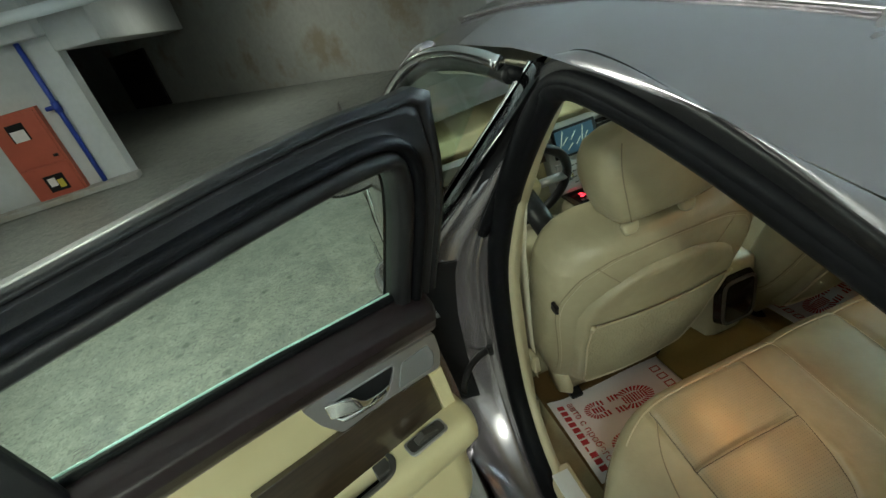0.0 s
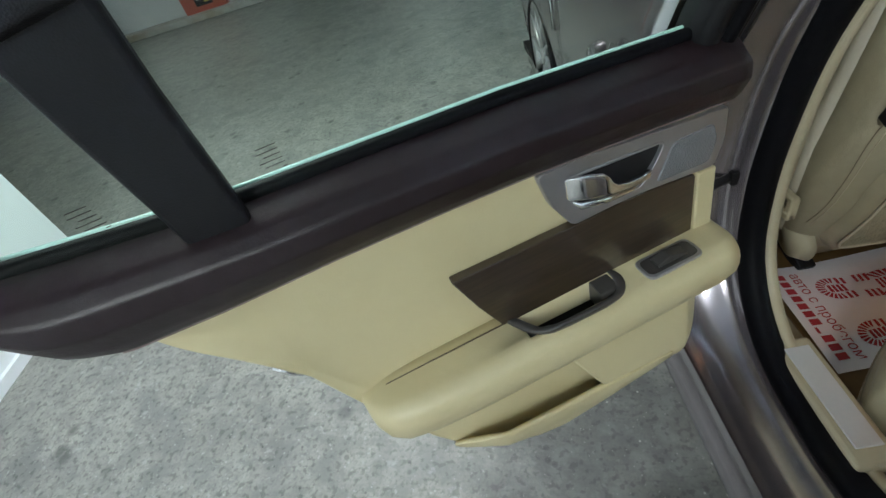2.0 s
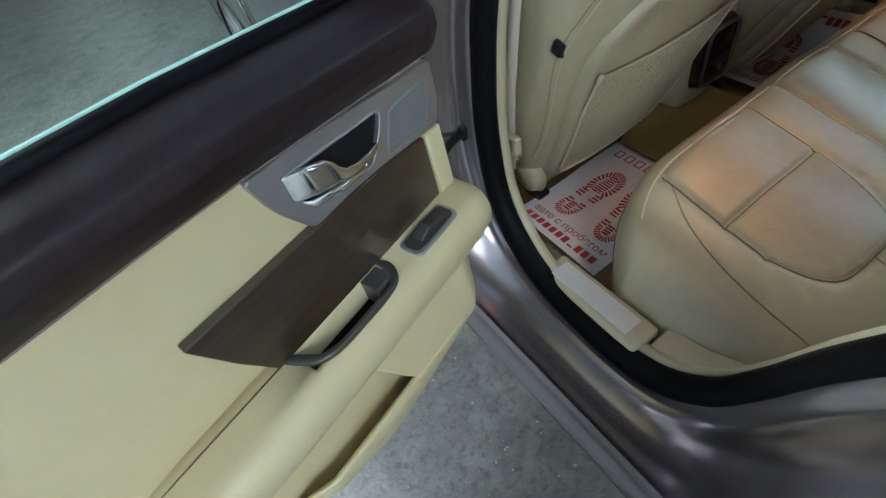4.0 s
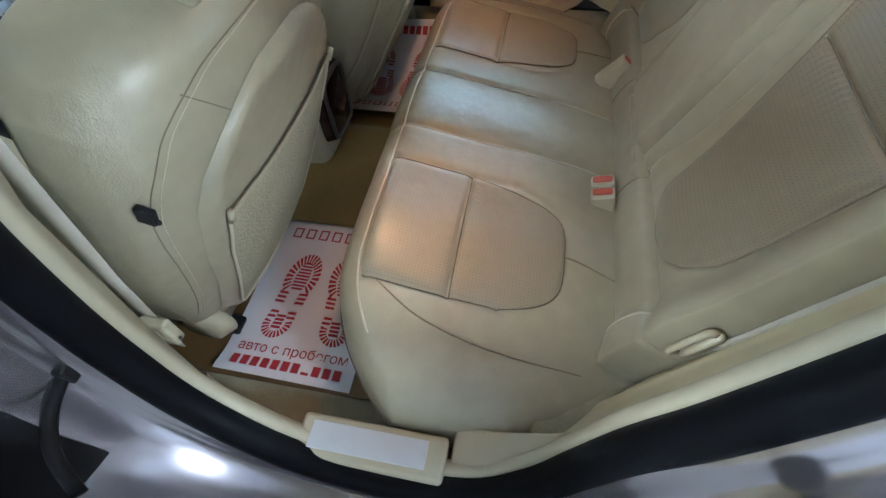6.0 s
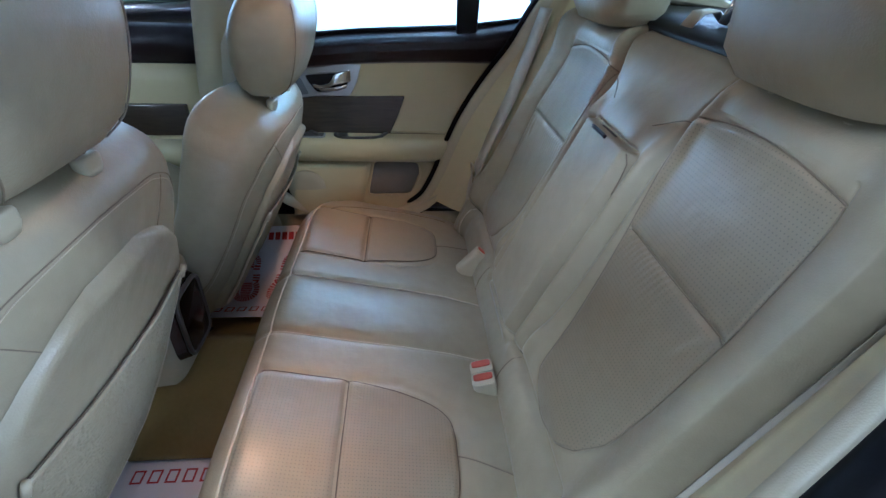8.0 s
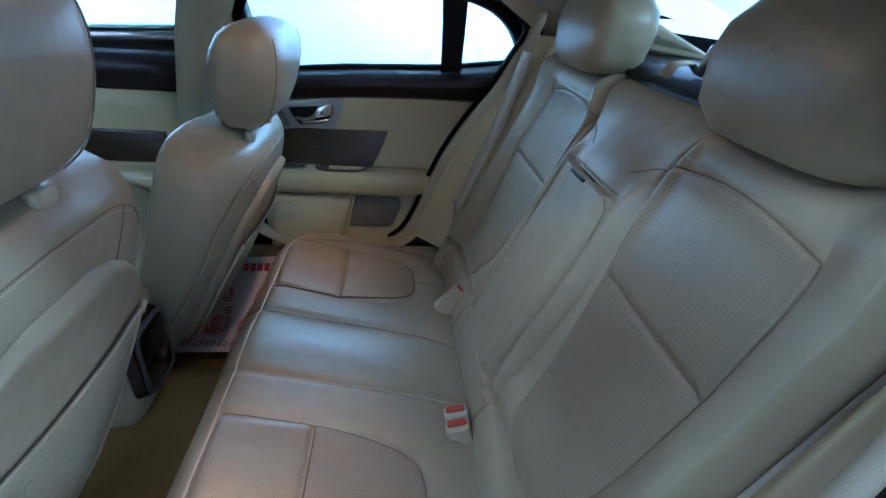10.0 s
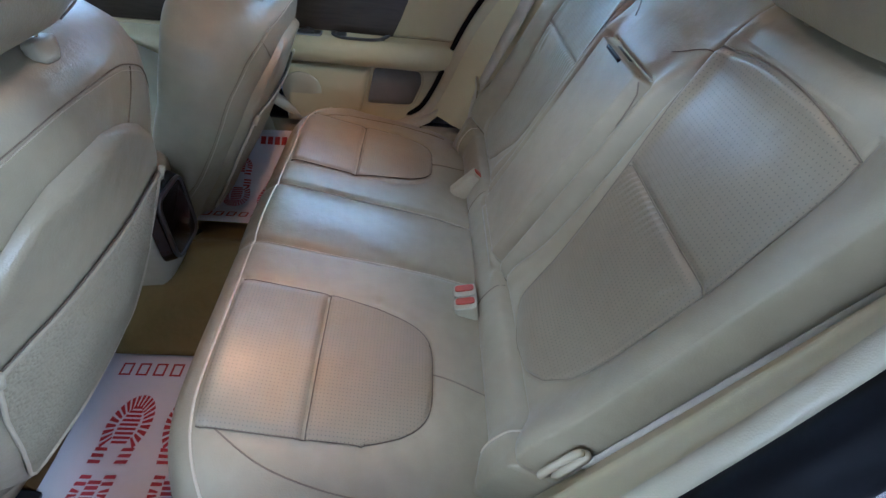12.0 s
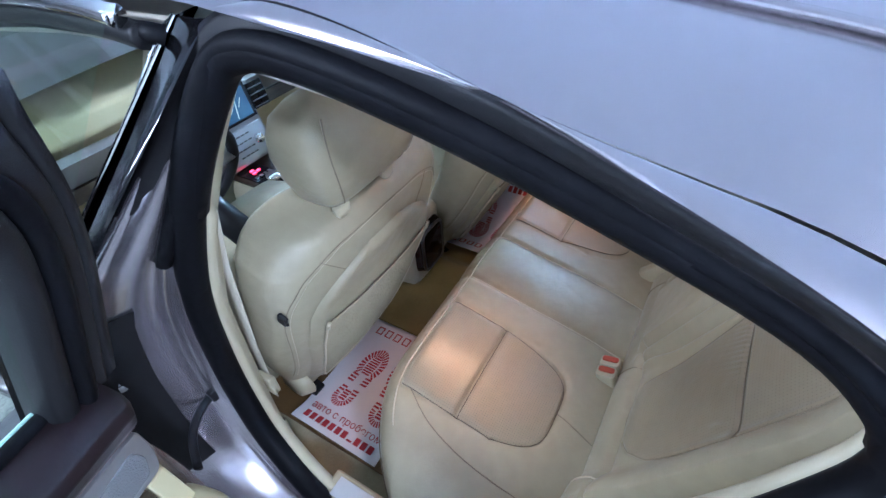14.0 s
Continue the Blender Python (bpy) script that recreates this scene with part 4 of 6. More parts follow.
def front_seat(m, label, hook_side):
    seat = group_of("front_seat", label, "car seat", "front seats", m=m)
    # local frame: z up along the back, y forward, x to the right; the back's rear face is y = 0
    W = [(0, .225), (.06, .248), (.2, .284), (.34, .310), (.44, .320), (.50, .318), (.55, .304), (.585, .275), (.608, .240), (.622, .19), (.630, .13), (.634, .06)]
    D = [(0, .06), (.2, .075), (.4, .077), (.52, .080), (.57, .082), (.60, .078), (.618, .066), (.628, .048), (.634, .022)]
    MID = [(0, .085), (.4, .085), (.52, .100), (.58, .114), (.634, .122)]
    def half(x, s):
        """Half width; the shoulder on the door side is slimmer."""
        return lerp_table(W, s) * (1 - (0.11 * ease(s, 0.18, 0.44) if x * hook_side > 0 else 0))

    rings = []
    for s in np.concatenate([np.linspace(0, 0.53, 26), np.linspace(0.545, 0.634, 24)]):
        w, d = lerp_table(W, s), lerp_table(D, s)
        ring = []
        for x, y in superring(0, 0, w, d, 0.62, 48):
            side = (abs(x) / w) ** 2.4
            x *= half(x, s) / w
            wing = 0.045 * side if y > 0 else 0.028 * side
            ring.append(Vector((x, lerp_table(MID, s) + y + wing, s)))
        rings.append(ring)
    part("backrest", loft(rings), leather, seat)
    # hard rear shell with rounded shoulders
    def back_y(x, s):
        w, d = half(x, s), lerp_table(D, s)
        q = min(1.0, abs(x) / w)
        return lerp_table(MID, s) - d * (1 - q ** (2 / 0.62)) ** 0.31 + 0.028 * q ** 2.4

    def shell_half(s):
        return lerp_table([(0.02, .175), (.06, .20), (.30, .224), (.41, .222), (.46, .200), (.50, .158), (.525, .118), (.538, .085), (.545, .055)], s)

    def shell(a, b):
        s = 0.02 + 0.525 * b
        w = shell_half(s)
        x = (2 * a - 1) * w
        d = max(0.0, min((w - abs(x)), (0.545 - s) * 1.2))
        lift = 0.013 * math.sqrt(max(0.0, 1 - (1 - min(d, 0.022) / 0.022) ** 2)) - 0.006 * min(1.0, max(0.0, (d - 0.022) / 0.06))
        return Vector((x, back_y(x, s) - 0.001 - lift, s))
    part("back_shell", grid(shell, 50, 60), leather, seat, "smooth cream back panel")
    # sagging net pocket
    def pocket(a, b):
        s = 0.045 + 0.345 * b
        x = (2 * a - 1) * (shell_half(s) - 0.026)
        y = shell(0.5 + 0.5 * (2 * a - 1) * 0.85, (s - 0.02) / 0.525).y
        return Vector((x, y - 0.003 - 0.004 * math.sin(math.pi * a) * b - 0.0013 * math.sin(s * 570 + 6 * a), s))
    part("net_pocket", grid(pocket, 30, 100), net, seat, "stretched cream net map pocket")
    part("pocket_hem", tube([pocket(a, 1) for a in np.linspace(0, 1, 24)], 0.0035, 8), leather, seat)
    part("pocket_gap", tube([pocket(a, 1) + Vector((0, 0.0015, 0.0045)) for a in np.linspace(0.02, 0.98, 24)], 0.0016, 6), piping_dark, seat, "dark gap above the pocket")
    part("pocket_piping", tube([pocket(0, b) for b in np.linspace(1, 0, 16)] + [pocket(a, 0) for a in np.linspace(0.05, 0.95, 16)] + [pocket(1, b) for b in np.linspace(0, 1, 16)], 0.003, 6), piping_light, seat)
    for kx in (0, 1):
        part("pocket_clip", tube([pocket(kx, 1) + Vector((0, -0.002, -0.012)), pocket(kx, 1) + Vector((0, -0.003, 0.012))], 0.005, 8), cream_plastic, seat)
    # seams on the back's shoulders
    def sewn(line, n=40, lift=0.0006):
        return [Vector((q.x, back_y(q.x, q.z) - lift, q.z)) for q in smooth_line([(x, 0, z) for x, z in line], n)]
    for sx in (-1, 1):
        run = [(.262, .12), (.276, .28), (.286, .40), (.280, .462), (.258, .512), (.228, .548), (.172, .578), (.126, .591), (.06, .599), (.0, .601)]
        run = [(x * (0.93 if sx == hook_side else 1.0), z) for x, z in run]
        part("seam", tube(sewn([(sx * x, z) for x, z in run]), 0.0009, 6), piping, seat)
        part("top_stitch", tube(sewn([(sx * (x - 0.008), z - 0.004) for x, z in run]), 0.0007, 6), piping_light, seat)
        part("cross_seam", tube(sewn([(sx * .182, .571), (sx * .156, .545), (sx * .130, .518)], 12), 0.0008, 6), piping, seat)
    part("coat_hook", join(box(hook_side * 0.272 - 0.005, hook_side * 0.272 + 0.005, 0.051, 0.074, 0.448, 0.474), box(hook_side * 0.272 - 0.003, hook_side * 0.272 + 0.003, 0.047, 0.056, 0.450, 0.458)), dark_plastic, seat, "black plastic coat hook", smooth=False, bevel=0.003)
    # base, cushion and runners
    part("seat_cushion", loft([[Vector((x, y, z)) for x, z in superring(0, 0.10, w, h, 0.5, 28)] for y, w, h in ((0.12, .20, .05), (0.15, .245, .07), (0.35, .255, .075), (0.52, .25, .07), (0.58, .22, .045))]), leather, seat)
    part("seat_base", loft([[Vector((x, y, z)) for x, z in superring(0, -0.01, w, .075, 0.5, 20)] for y, w in ((0.06, .20), (0.5, .20))]), cream_plastic, seat, "cream plastic seat base cover")
    part("recliner_cover", loft([[Vector((hook_side * (0.205 + 0.03 * f), y, z)) for y, z in superring(0.075, 0.01, .055 * (1 - 0.3 * f), .05 * (1 - 0.3 * f), 0.8, 20)] for f in (0, 0.6, 1.0)]), cream_plastic, seat, "cream hinge cover")
    for rx in (-0.17, 0.17):
        part("runner", box(rx - 0.02, rx + 0.02, 0.03, 0.55, -0.115, -0.08), dark_plastic, seat, "dark seat runner", smooth=False, bevel=0.004)
    return seat


def front_headrest(m, label):
    hr = group_of("front_headrest", label, "headrest", "front headrests", m=m)
    rings = []
    for z, w, d, yc in ((0.0, .085, .022, .02), (0.006, .110, .038, .018), (0.03, .132, .060, .014), (0.08, .152, .074, .008), (0.13, .165, .076, .0), (0.17, .165, .071, -.006), (0.20, .154, .060, -.010), (0.218, .128, .040, -.012), (0.227, .085, .018, -.012)):
        rings.append([Vector((x, yc + y, z)) for x, y in superring(0, 0, w, d, 0.48, 44)])
    part("pad", loft(rings), leather, hr)
    for sx in (-1, 1):
        pts = []
        for z, w, d, yc in ((0.006, .110, .038, .018), (0.03, .132, .060, .014), (0.08, .152, .074, .008), (0.13, .165, .076, .0), (0.17, .165, .071, -.006), (0.20, .154, .060, -.010)):
            f = 0.80
            pts.append(Vector((sx * w * f, yc - d * (1 - f ** (2 / 0.48)) ** 0.24 - 0.0012, z)))
        part("seam", tube(smooth_line(pts, 24), 0.0012, 6), piping, hr)
    for px in (-0.075, 0.075):
        part("post", tube([(px, 0.010, -0.04), (px, 0.014, 0.03)], 0.006, 10), chrome, hr)
        part("collar", loft([[Vector((px + x, 0.010 + y, z)) for x, y in superring(0, 0, .021 * f, .010 * f, .6, 20)] for z, f in ((-0.036, 0.7), (-0.026, 0.95), (-0.014, 1.0), (-0.0105, 0.93), (-0.009, 0.75))]), cream_plastic, hr, "cream plastic post collar")
    return hr


LS = pose(-0.322, 0.405, 0.345, 20.0, 0, 0)
RS = pose(0.375, 0.37, 0.325, 26.5, 0, 0) @ Matrix.Diagonal((1, 1, 0.93, 1))
front_seat(LS, "cream leather driver's seat with a net back pocket", -1)
front_seat(RS, "cream leather passenger seat tilted well back", 1)
front_headrest(LS @ pose(-0.018, 0.078, 0.655, -25) @ Matrix.Diagonal((0.97, 1.0, 0.97, 1)), "cream leather headrest of the driver's seat")
front_headrest(RS @ pose(-0.03, 0.085, 0.655, -25), "cream leather headrest of the passenger seat")

# ---- doors ----
# a door is shaped in its closed place on the left: u runs rearward from the hinge end, v inward
BELT = [(-.03, 1.014), (.03, 1.021), (.28, 1.043), (.58, 1.058), (.73, 1.076), (.84, 1.09)]
STITCH = [(-.03, .929), (.007, .932), (.158, .945), (.273, .954), (.38, .959), (.516, .962), (.644, .961), (.741, .965), (.785, .984), (.84, 1.05)]
BOTTOM = [(.0, .60), (.018, .57), (.035, .53), (.077, .475), (.13, .435), (.22, .40), (.30, .392), (.352, .40), (.42, .43), (.479, .475), (.52, .535), (.585, .685), (.62, .79), (.672, .867), (.735, .952), (.775, .966)]


FRAME = [(.285, 1.0), (.302, 1.1), (.318, 1.2), (.319, 1.27), (.298, 1.316), (.25, 1.33), (.16, 1.328), (.05, 1.32), (-.1, 1.305), (-.25, 1.29), (-.35, 1.275), (-.43, 1.245), (-.49, 1.195), (-.53, 1.13), (-.55, 1.06)]


def dp(u, v, z):
    return Vector((-0.74 + v, 0.30 - u, z))


def rear_door(m, sx, label, outer):
    door = group_of("rear_door", label, "car door", "rear doors", m=m)

    def put(name, geo, mat, lab="", **k):
        return part(name, mirrored(geo, sx), mat, door, lab, **k)
    low = [k for k in range(NL) if LOOP[k].z < 1.0]
    cut = max(range(len(low)), key=lambda i: (low[i] - low[i - 1]) % NL)
    low = low[cut:] + low[:cut]
    pts = [LOOP[k] + NORM[k] * (-0.02 + 0.03 * max(0, -NORM[k].z) - 0.03 * max(0, NORM[k].y)) for k in low]
    rings = []
    for dx, sh in ((0.0, 0.94), (0.012, 1.0), (0.10, 1.0), (0.118, 0.99)):
        c = Vector((0, -0.05, 0.75))
        rings.append([Vector((-0.752 - dx if dx < 0.11 else skin_x(p.z), c.y + (p.y - c.y) * sh, c.z + (p.z - c.z) * sh)) for p in pts])
    put("door_shell", loft(rings), paint, smooth=False, bevel=0.004)
    # window frame swept along the upper opening
    mid = smooth_line([(0, y, z) for y, z in FRAME], 70)
    mid = [Vector((-0.74 + 0.33 * (p.z - 1), p.y, p.z)) for p in mid]
    nor = []
    for k in range(len(mid)):
        t = mid[min(k + 1, len(mid) - 1)] - mid[max(k - 1, 0)]
        nor.append(Vector((0, -t.z, t.y)).normalized() * -1)

    def sweep(prof):
        return loft([[p + n * w + Vector((-dx, 0, 0)) for p, n in zip(mid, nor)] for w, dx in prof], False, False)
    put("frame_inner", sweep([(-0.034, 0.05), (-0.034, 0.012), (-0.026, 0.0), (-0.010, 0.0), (-0.006, 0.008), (-0.006, 0.014)]), dark_plastic, "black window frame trim")
    put("frame_seal", sweep([(-0.006, 0.014), (-0.002, -0.002), (0.006, -0.006), (0.014, -0.002), (0.016, 0.016)]), rubber, "black rubber frame seal")
    def wide(prof):
        out = []
        for w, dx, sq in prof:
            out.append([p + Vector((0, n.y * w, n.z * (w if w < 0.03 else 0.03 + (w - 0.03) * 0.55))) * (1 + sq * ((1 / max(abs(n.y), abs(n.z))) ** 1.8 - 1) * (p.y > 0.12)) + Vector((-dx, 0, 0)) for p, n in zip(mid, nor)])
        return loft(out, False, False)
    put("frame_outer", wide([(0.016, 0.016, 0), (0.026, 0.018, .3), (0.038, 0.014, .6), (0.041, 0.014, .8), (0.043, 0.030, 1), (0.047, 0.030, 1), (0.049, 0.018, 1), (0.060, 0.019, 1), (0.062, 0.027, 1), (0.068, 0.030, 1), (0.070, 0.036, 1), (0.070, 0.06, 1), (-0.034, 0.06, 0)]), dark_plastic, "black painted outer frame")
    # divider bar between the main and the small window
    put("divider_bar", loft([[dp(u0, v, z), dp(u1, v, z), dp(u1, v - 0.02, z), dp(u0, v - 0.02, z)] for u0, u1, v, z in ((.570, .632, .004, 1.03), (.567, .632, .022, 1.10), (.562, .630, .055, 1.19), (.555, .628, .080, 1.262), (.550, .625, .092, 1.30))]), dark_plastic, "black divider bar", bevel=0.006)
    # panes follow the lean of the side
    def pane(u0, u1, n):
        def fn(a, b):
            u = u0 + (u1 - u0) * a
            y = 0.30 - u
            z0 = lerp_table(BELT, u) - 0.03
            top = lerp_table([(-.55, 1.06), (-.53, 1.13), (-.49, 1.195), (-.43, 1.245), (-.35, 1.275), (-.25, 1.29), (-.1, 1.305), (.05, 1.316), (.16, 1.328), (.25, 1.33), (.298, 1.316), (.318, 1.27), (.32, 1.15)], y)
            z = z0 + (max(top, z0 + 0.01) - z0) * b
            return Vector((-0.772 + 0.33 * max(0, z - 1.0), y, z))
        return grid(fn, n, 12)
    g1 = put("window_pane", pane(-0.02, 0.60, 30), glass, "green tinted window glass")
    g2 = put("quarter_pane", pane(0.60, 0.83, 16), glass, "green tinted quarter glass")
    g1.visible_shadow = g2.visible_shadow = False
    put("belt_seal", tube([dp(u, -0.022, lerp_table(BELT, u) + 0.001) for u in np.linspace(-0.01, 0.84, 30)], 0.009, 8), rubber, "black belt line seal")
    # pale cord paints in the bright reflected line at the foot of the glass
    put("belt_glint", tube([dp(u, -0.031, lerp_table(BELT, u) + 0.007) for u in np.linspace(0.0, 0.83, 30)], 0.003, 6), glass_glint, "thin pale cord painted as the glass's bright reflection")
    # dark leather upper band
    def band(a, b):
        u = -0.015 + 0.845 * a
        zb, zs = lerp_table(BELT, u), lerp_table(STITCH, u)
        end = max(0.0, (u - 0.76) / 0.07)
        f = [(0, -0.024, 0.0), (0.06, -0.006, 0.0), (0.16, 0.016, 0.0), (0.32, 0.032, 0), (0.55, 0.034, 0), (0.8, 0.024, 0), (0.93, 0.016, 0), (1.0, 0.006, 0)]
        v = lerp_table([(q[0], q[1]) for q in f], b)
        v = v * (1 - 0.5 * end * end)
        if u < 0.0:
            v -= 0.02 * ((0.0 - u) / 0.015) ** 2
        return dp(u, v, zb + (zs - zb) * b)
    put("upper_band", grid(band, 60, 30), brown, "dark brown leather upper panel")
    for off in (0.985, 0.955):
        put("stitching", tube([band(a, off) + Vector((0.0022, 0, 0.001)) for a in np.linspace(0.02, 0.9, 70)], 0.0013, 5), thread_brown)
    # cream main panel
    def panel(a, b):
        u = 0.002 + 0.772 * a
        zs, zb = lerp_table(STITCH, u) + 0.004, lerp_table(BOTTOM, u)
        z = zs + (zb - zs) * b
        v = 0.008 - 0.012 * math.sin(math.pi * min(1, b * 1.4)) + 0.035 * max(0, (0.70 - z) / 0.35) * max(0, 1 - max(0, (u - .45) / .2))
        d = min((z - zb), (u + 0.01) * 1.2)
        if d < 0.03:
            v -= 0.03 * ((0.03 - max(0, d)) / 0.03) ** 2
        return dp(u, v, z)
    put("main_panel", grid(panel, 90, 60), cream_soft, "cream leather main panel")
    def lift(u):
        """The trim climbs a little toward the rear."""
        return 0.012 + 0.042 * max(0.0, u)

    # silver handle plate
    def flat(v0, v1):
        return lambda a, b, d: dp(a, v0 + (v1 - v0) * d, b + lift(a))
    bez = [(.277, .931), (.219, .933), (.145, .927), (.06, .920), (.004, .918), (.003, .868), (.014, .832), (.126, .840), (.181, .840), (.235, .836), (.262, .88)]
    hole = [(.243, .912), (.187, .910), (.100, .907), (.108, .886), (.134, .850), (.207, .854), (.232, .868)]
    def around(poly, n=180):
        """Points of an outline at even angles about the middle of the recess."""
        cu, cz, out = 0.170, 0.882, []
        for k in range(n):
            q = 2 * math.pi * k / n
            far = 0.0
            for (u0, z0), (u1, z1) in zip(poly, poly[1:] + poly[:1]):
                det = math.cos(q) * (z0 - z1) - math.sin(q) * (u0 - u1)
                if abs(det) > 1e-12:
                    r = ((u0 - cu) * (z0 - z1) - (z0 - cz) * (u0 - u1)) / det
                    f = (math.cos(q) * (z0 - cz) - math.sin(q) * (u0 - cu)) / det
                    if r > 0 and -1e-6 <= f <= 1 + 1e-6:
                        far = max(far, r)
            out.append((cu + far * math.cos(q), cz + far * math.sin(q)))
        return out
    edge_out, edge_in = around(list(rounded(bez, 0.008))), around(list(rounded(hole, 0.010)))

    def near(f):
        return [(a + (0.17 - a) * f, b + (0.882 - b) * f) for a, b in edge_out]
    put("handle_plate", loft([[dp(u, v, z + lift(u)) for u, z in loop] for loop, v in ((edge_out, 0.0), (edge_out, 0.0135), (near(0.015), 0.0155), (edge_in, 0.0155), (edge_in, 0.006))], True, False), silver, "satin silver handle plate", smooth=False)
    put("handle_recess", prism(rounded(hole, 0.010), flat(0.0, 0.0095), (0, 1)), dark_plastic, "black recess behind the handle", smooth=False)
    put("recess_rim", tube([dp(u, 0.0158, z + lift(u)) for u, z in rounded(hole, 0.010)], 0.0020, 6, True), silver)
    put("release_lever", loft([[dp(u, v + rv * math.copysign(abs(math.sin(q)) ** 0.4, math.sin(q)), z + lift(u) + rz * math.copysign(abs(math.cos(q)) ** 0.4, math.cos(q))) for q in np.linspace(0, 2 * math.pi, 24, endpoint=False)] for u, v, z, rv, rz in
                               ((.244, .019, .900, .001, .013), (.241, .021, .900, .0025, .0165), (.218, .026, .896, .003, .0175), (.199, .029, .893, .0035, .0165), (.192, .0295, .890, .004, .0135), (.186, .028, .883, .0045, .010), (.177, .025, .876, .0045, .0065), (.160, .022, .871, .0045, .005), (.143, .022, .871, .0045, .005), (.130, .024, .875, .004, .005), (.125, .024, .877, .001, .003))]), chrome, "chrome inner door handle")
    put("lever_base", loft([[dp(u, v + rv * math.sin(q), z + lift(u) + rz * math.cos(q)) for q in np.linspace(0, 2 * math.pi, 14, endpoint=False)] for u, v, z, rv, rz in
                            ((.234, .016, .874, .002, .002), (.226, .020, .868, .005, .006), (.19, .021, .862, .006, .006), (.15, .019, .860, .005, .005), (.135, .017, .864, .001, .001))]), chrome, "chrome handle base")
    spk = [(.088, .898), (.026, .902), (.018, .875), (.028, .845), (.110, .847)]
    put("speaker_grille", prism(rounded(spk, 0.008), flat(0.0, 0.0175), (0, 1)), grey_mesh, "grey tweeter grille", bevel=0.0015)
    wd = [(.410, .829), (.324, .831), (.235, .834), (.126, .838), (.044, .830), (.040, .722), (.113, .720), (.174, .712), (.259, .712), (.357, .704), (.386, .766)]
    put("wood_inlay", prism(rounded(wd, 0.004, 2), flat(0.0, 0.0145), (0, 1)), wood, "glossy dark walnut veneer inlay", bevel=0.002)
    put("front_strip", prism([(.042, .831), (.012, .831), (.006, .712), (.038, .720)], flat(0.0, 0.017), (0, 1)), cream_soft, "narrow cream strip", bevel=0.003)
    # armrest
    thick = 1.0 if outer else 0.9
    pad = 0.014

    def rest(u, f, dz, dv, sink):
        """One cut through the armrest, with the trough of the pull cup."""
        out = []
        for v, z, deep in ((-.01, .728, 0), (.0148, .728, 0), (.0155, .728, 1), (.047, .727, 1), (.0535, .7268, 0), (.060, .7255, 0), (.069, .7215, 0), (.0762, .7145, 0), (.0805, .7035, 0), (.0815, .688, 0), (.079, .669, 0), (.071, .651, 0), (.057, .637, 0), (.037, .6265, 0), (-.01, .612, 0)):
            z = .728 - (.728 - z) * thick - sink * deep
            out.append(dp(u, -0.01 + (v + 0.01) * f + dv, .68 + (z - .68) * f + dz + pad))
        return out
    rings = [rest(*q) for q in ((-.012, .35, .0, -.012, 0), (-.006, .72, .0, -.006, 0), (.0, .86, 0, -.002, 0), (.008, .96, 0, 0, 0), (.03, 1, 0, 0, 0), (.12, 1, -.002, 0, 0), (.188, 1, -.003, 0, 0), (.1885, 1, -.003, 0, .040), (.25, 1, -.004, 0, .046), (.325, 1, -.005, 0, .040), (.337, 1, -.005, 0, .02), (.338, 1, -.005, 0, 0), (.42, 1, -.006, 0, 0), (.50, .99, -.006, -.002, 0), (.545, .95, -.005, -.005, 0), (.566, .86, -.002, -.009, 0), (.578, .70, .002, -.013, 0), (.584, .42, .006, -.016, 0))]
    put("armrest", loft(rings), cream_soft, "padded cream leather armrest")
    put("armrest_seam", tube([dp(u, 0.0135, z) for u, z in ((.578, .716), (.562, .729), (.54, .7345), (.48, .7362), (.42, .7366), (.350, .7376))], 0.0011, 5), piping_dark)

    def cup_loop(inset, z):
        """U of the cup's rim, open along the veneer."""
        bow = [(.352 - inset * .9, .0150), (.346 - inset, .027), (.334 - inset, .046), (.318 - inset * .6, .0575 - inset * .5), (.295, .0625 - inset * .55), (.255, .0635 - inset * .55), (.215, .0630 - inset * .55), (.192 + inset * .5, .0580 - inset * .5), (.180 + inset, .044), (.176 + inset * .8, .028), (.180 + inset * .5, .0150)]
        return smooth_line([dp(u, v, z) for u, v in bow], 48)
    put("pull_cup", loft([cup_loop(-.0012, .734), cup_loop(-.0012, .7400), cup_loop(.001, .7418), cup_loop(.012, .7410), cup_loop(.0145, .7395), cup_loop(.017, .727), cup_loop(.019, .700)], False, False), dark_metal, "dark plastic pull cup", solid=0.0012, offset=-1)
    put("cup_grip", loft([[dp(u, v, z) for v, z in ((.0155, z0), (.0155, .7395), (.030, .7400), (.046, .7395), (.052, z0), (.034, z0 - .004))] for u, z0 in ((.1890, .736), (.195, .730), (.206, .722), (.216, .712), (.220, .704))]), dark_metal, "dark grip end of the cup", bevel=0.002)
    put("cup_well", prism(rounded([(.190, .016), (.334, .016), (.334, .046), (.190, .046)], 0.006, 3), lambda a, b, d: dp(a, b, .692 + 0.008 * d), (0, 1)), rubber, "black cup floor", smooth=False)
    put("window_switch", prism(rounded([(.058, .022), (.150, .022), (.150, .062), (.058, .062)], .012), lambda a, b, d: dp(a, b, .730 + 0.0115 * d), (0, 1)), silver, "silver rimmed window switch", bevel=0.0015)
    put("switch_well", prism(rounded([(.063, .027), (.145, .027), (.145, .057), (.063, .057)], .010), lambda a, b, d: dp(a, b, .730 + 0.0125 * d), (0, 1)), dark_metal, smooth=False)
    put("switch_rocker", loft([[dp(u, v, z) for v, z in ((.032, .743), (.052, .743), (.050, h + .014), (.034, h + .014))] for u, h in ((.078, .731), (.10, .738), (.108, .7405), (.128, .732))]), dark_metal, "grey rocker", bevel=0.0015)
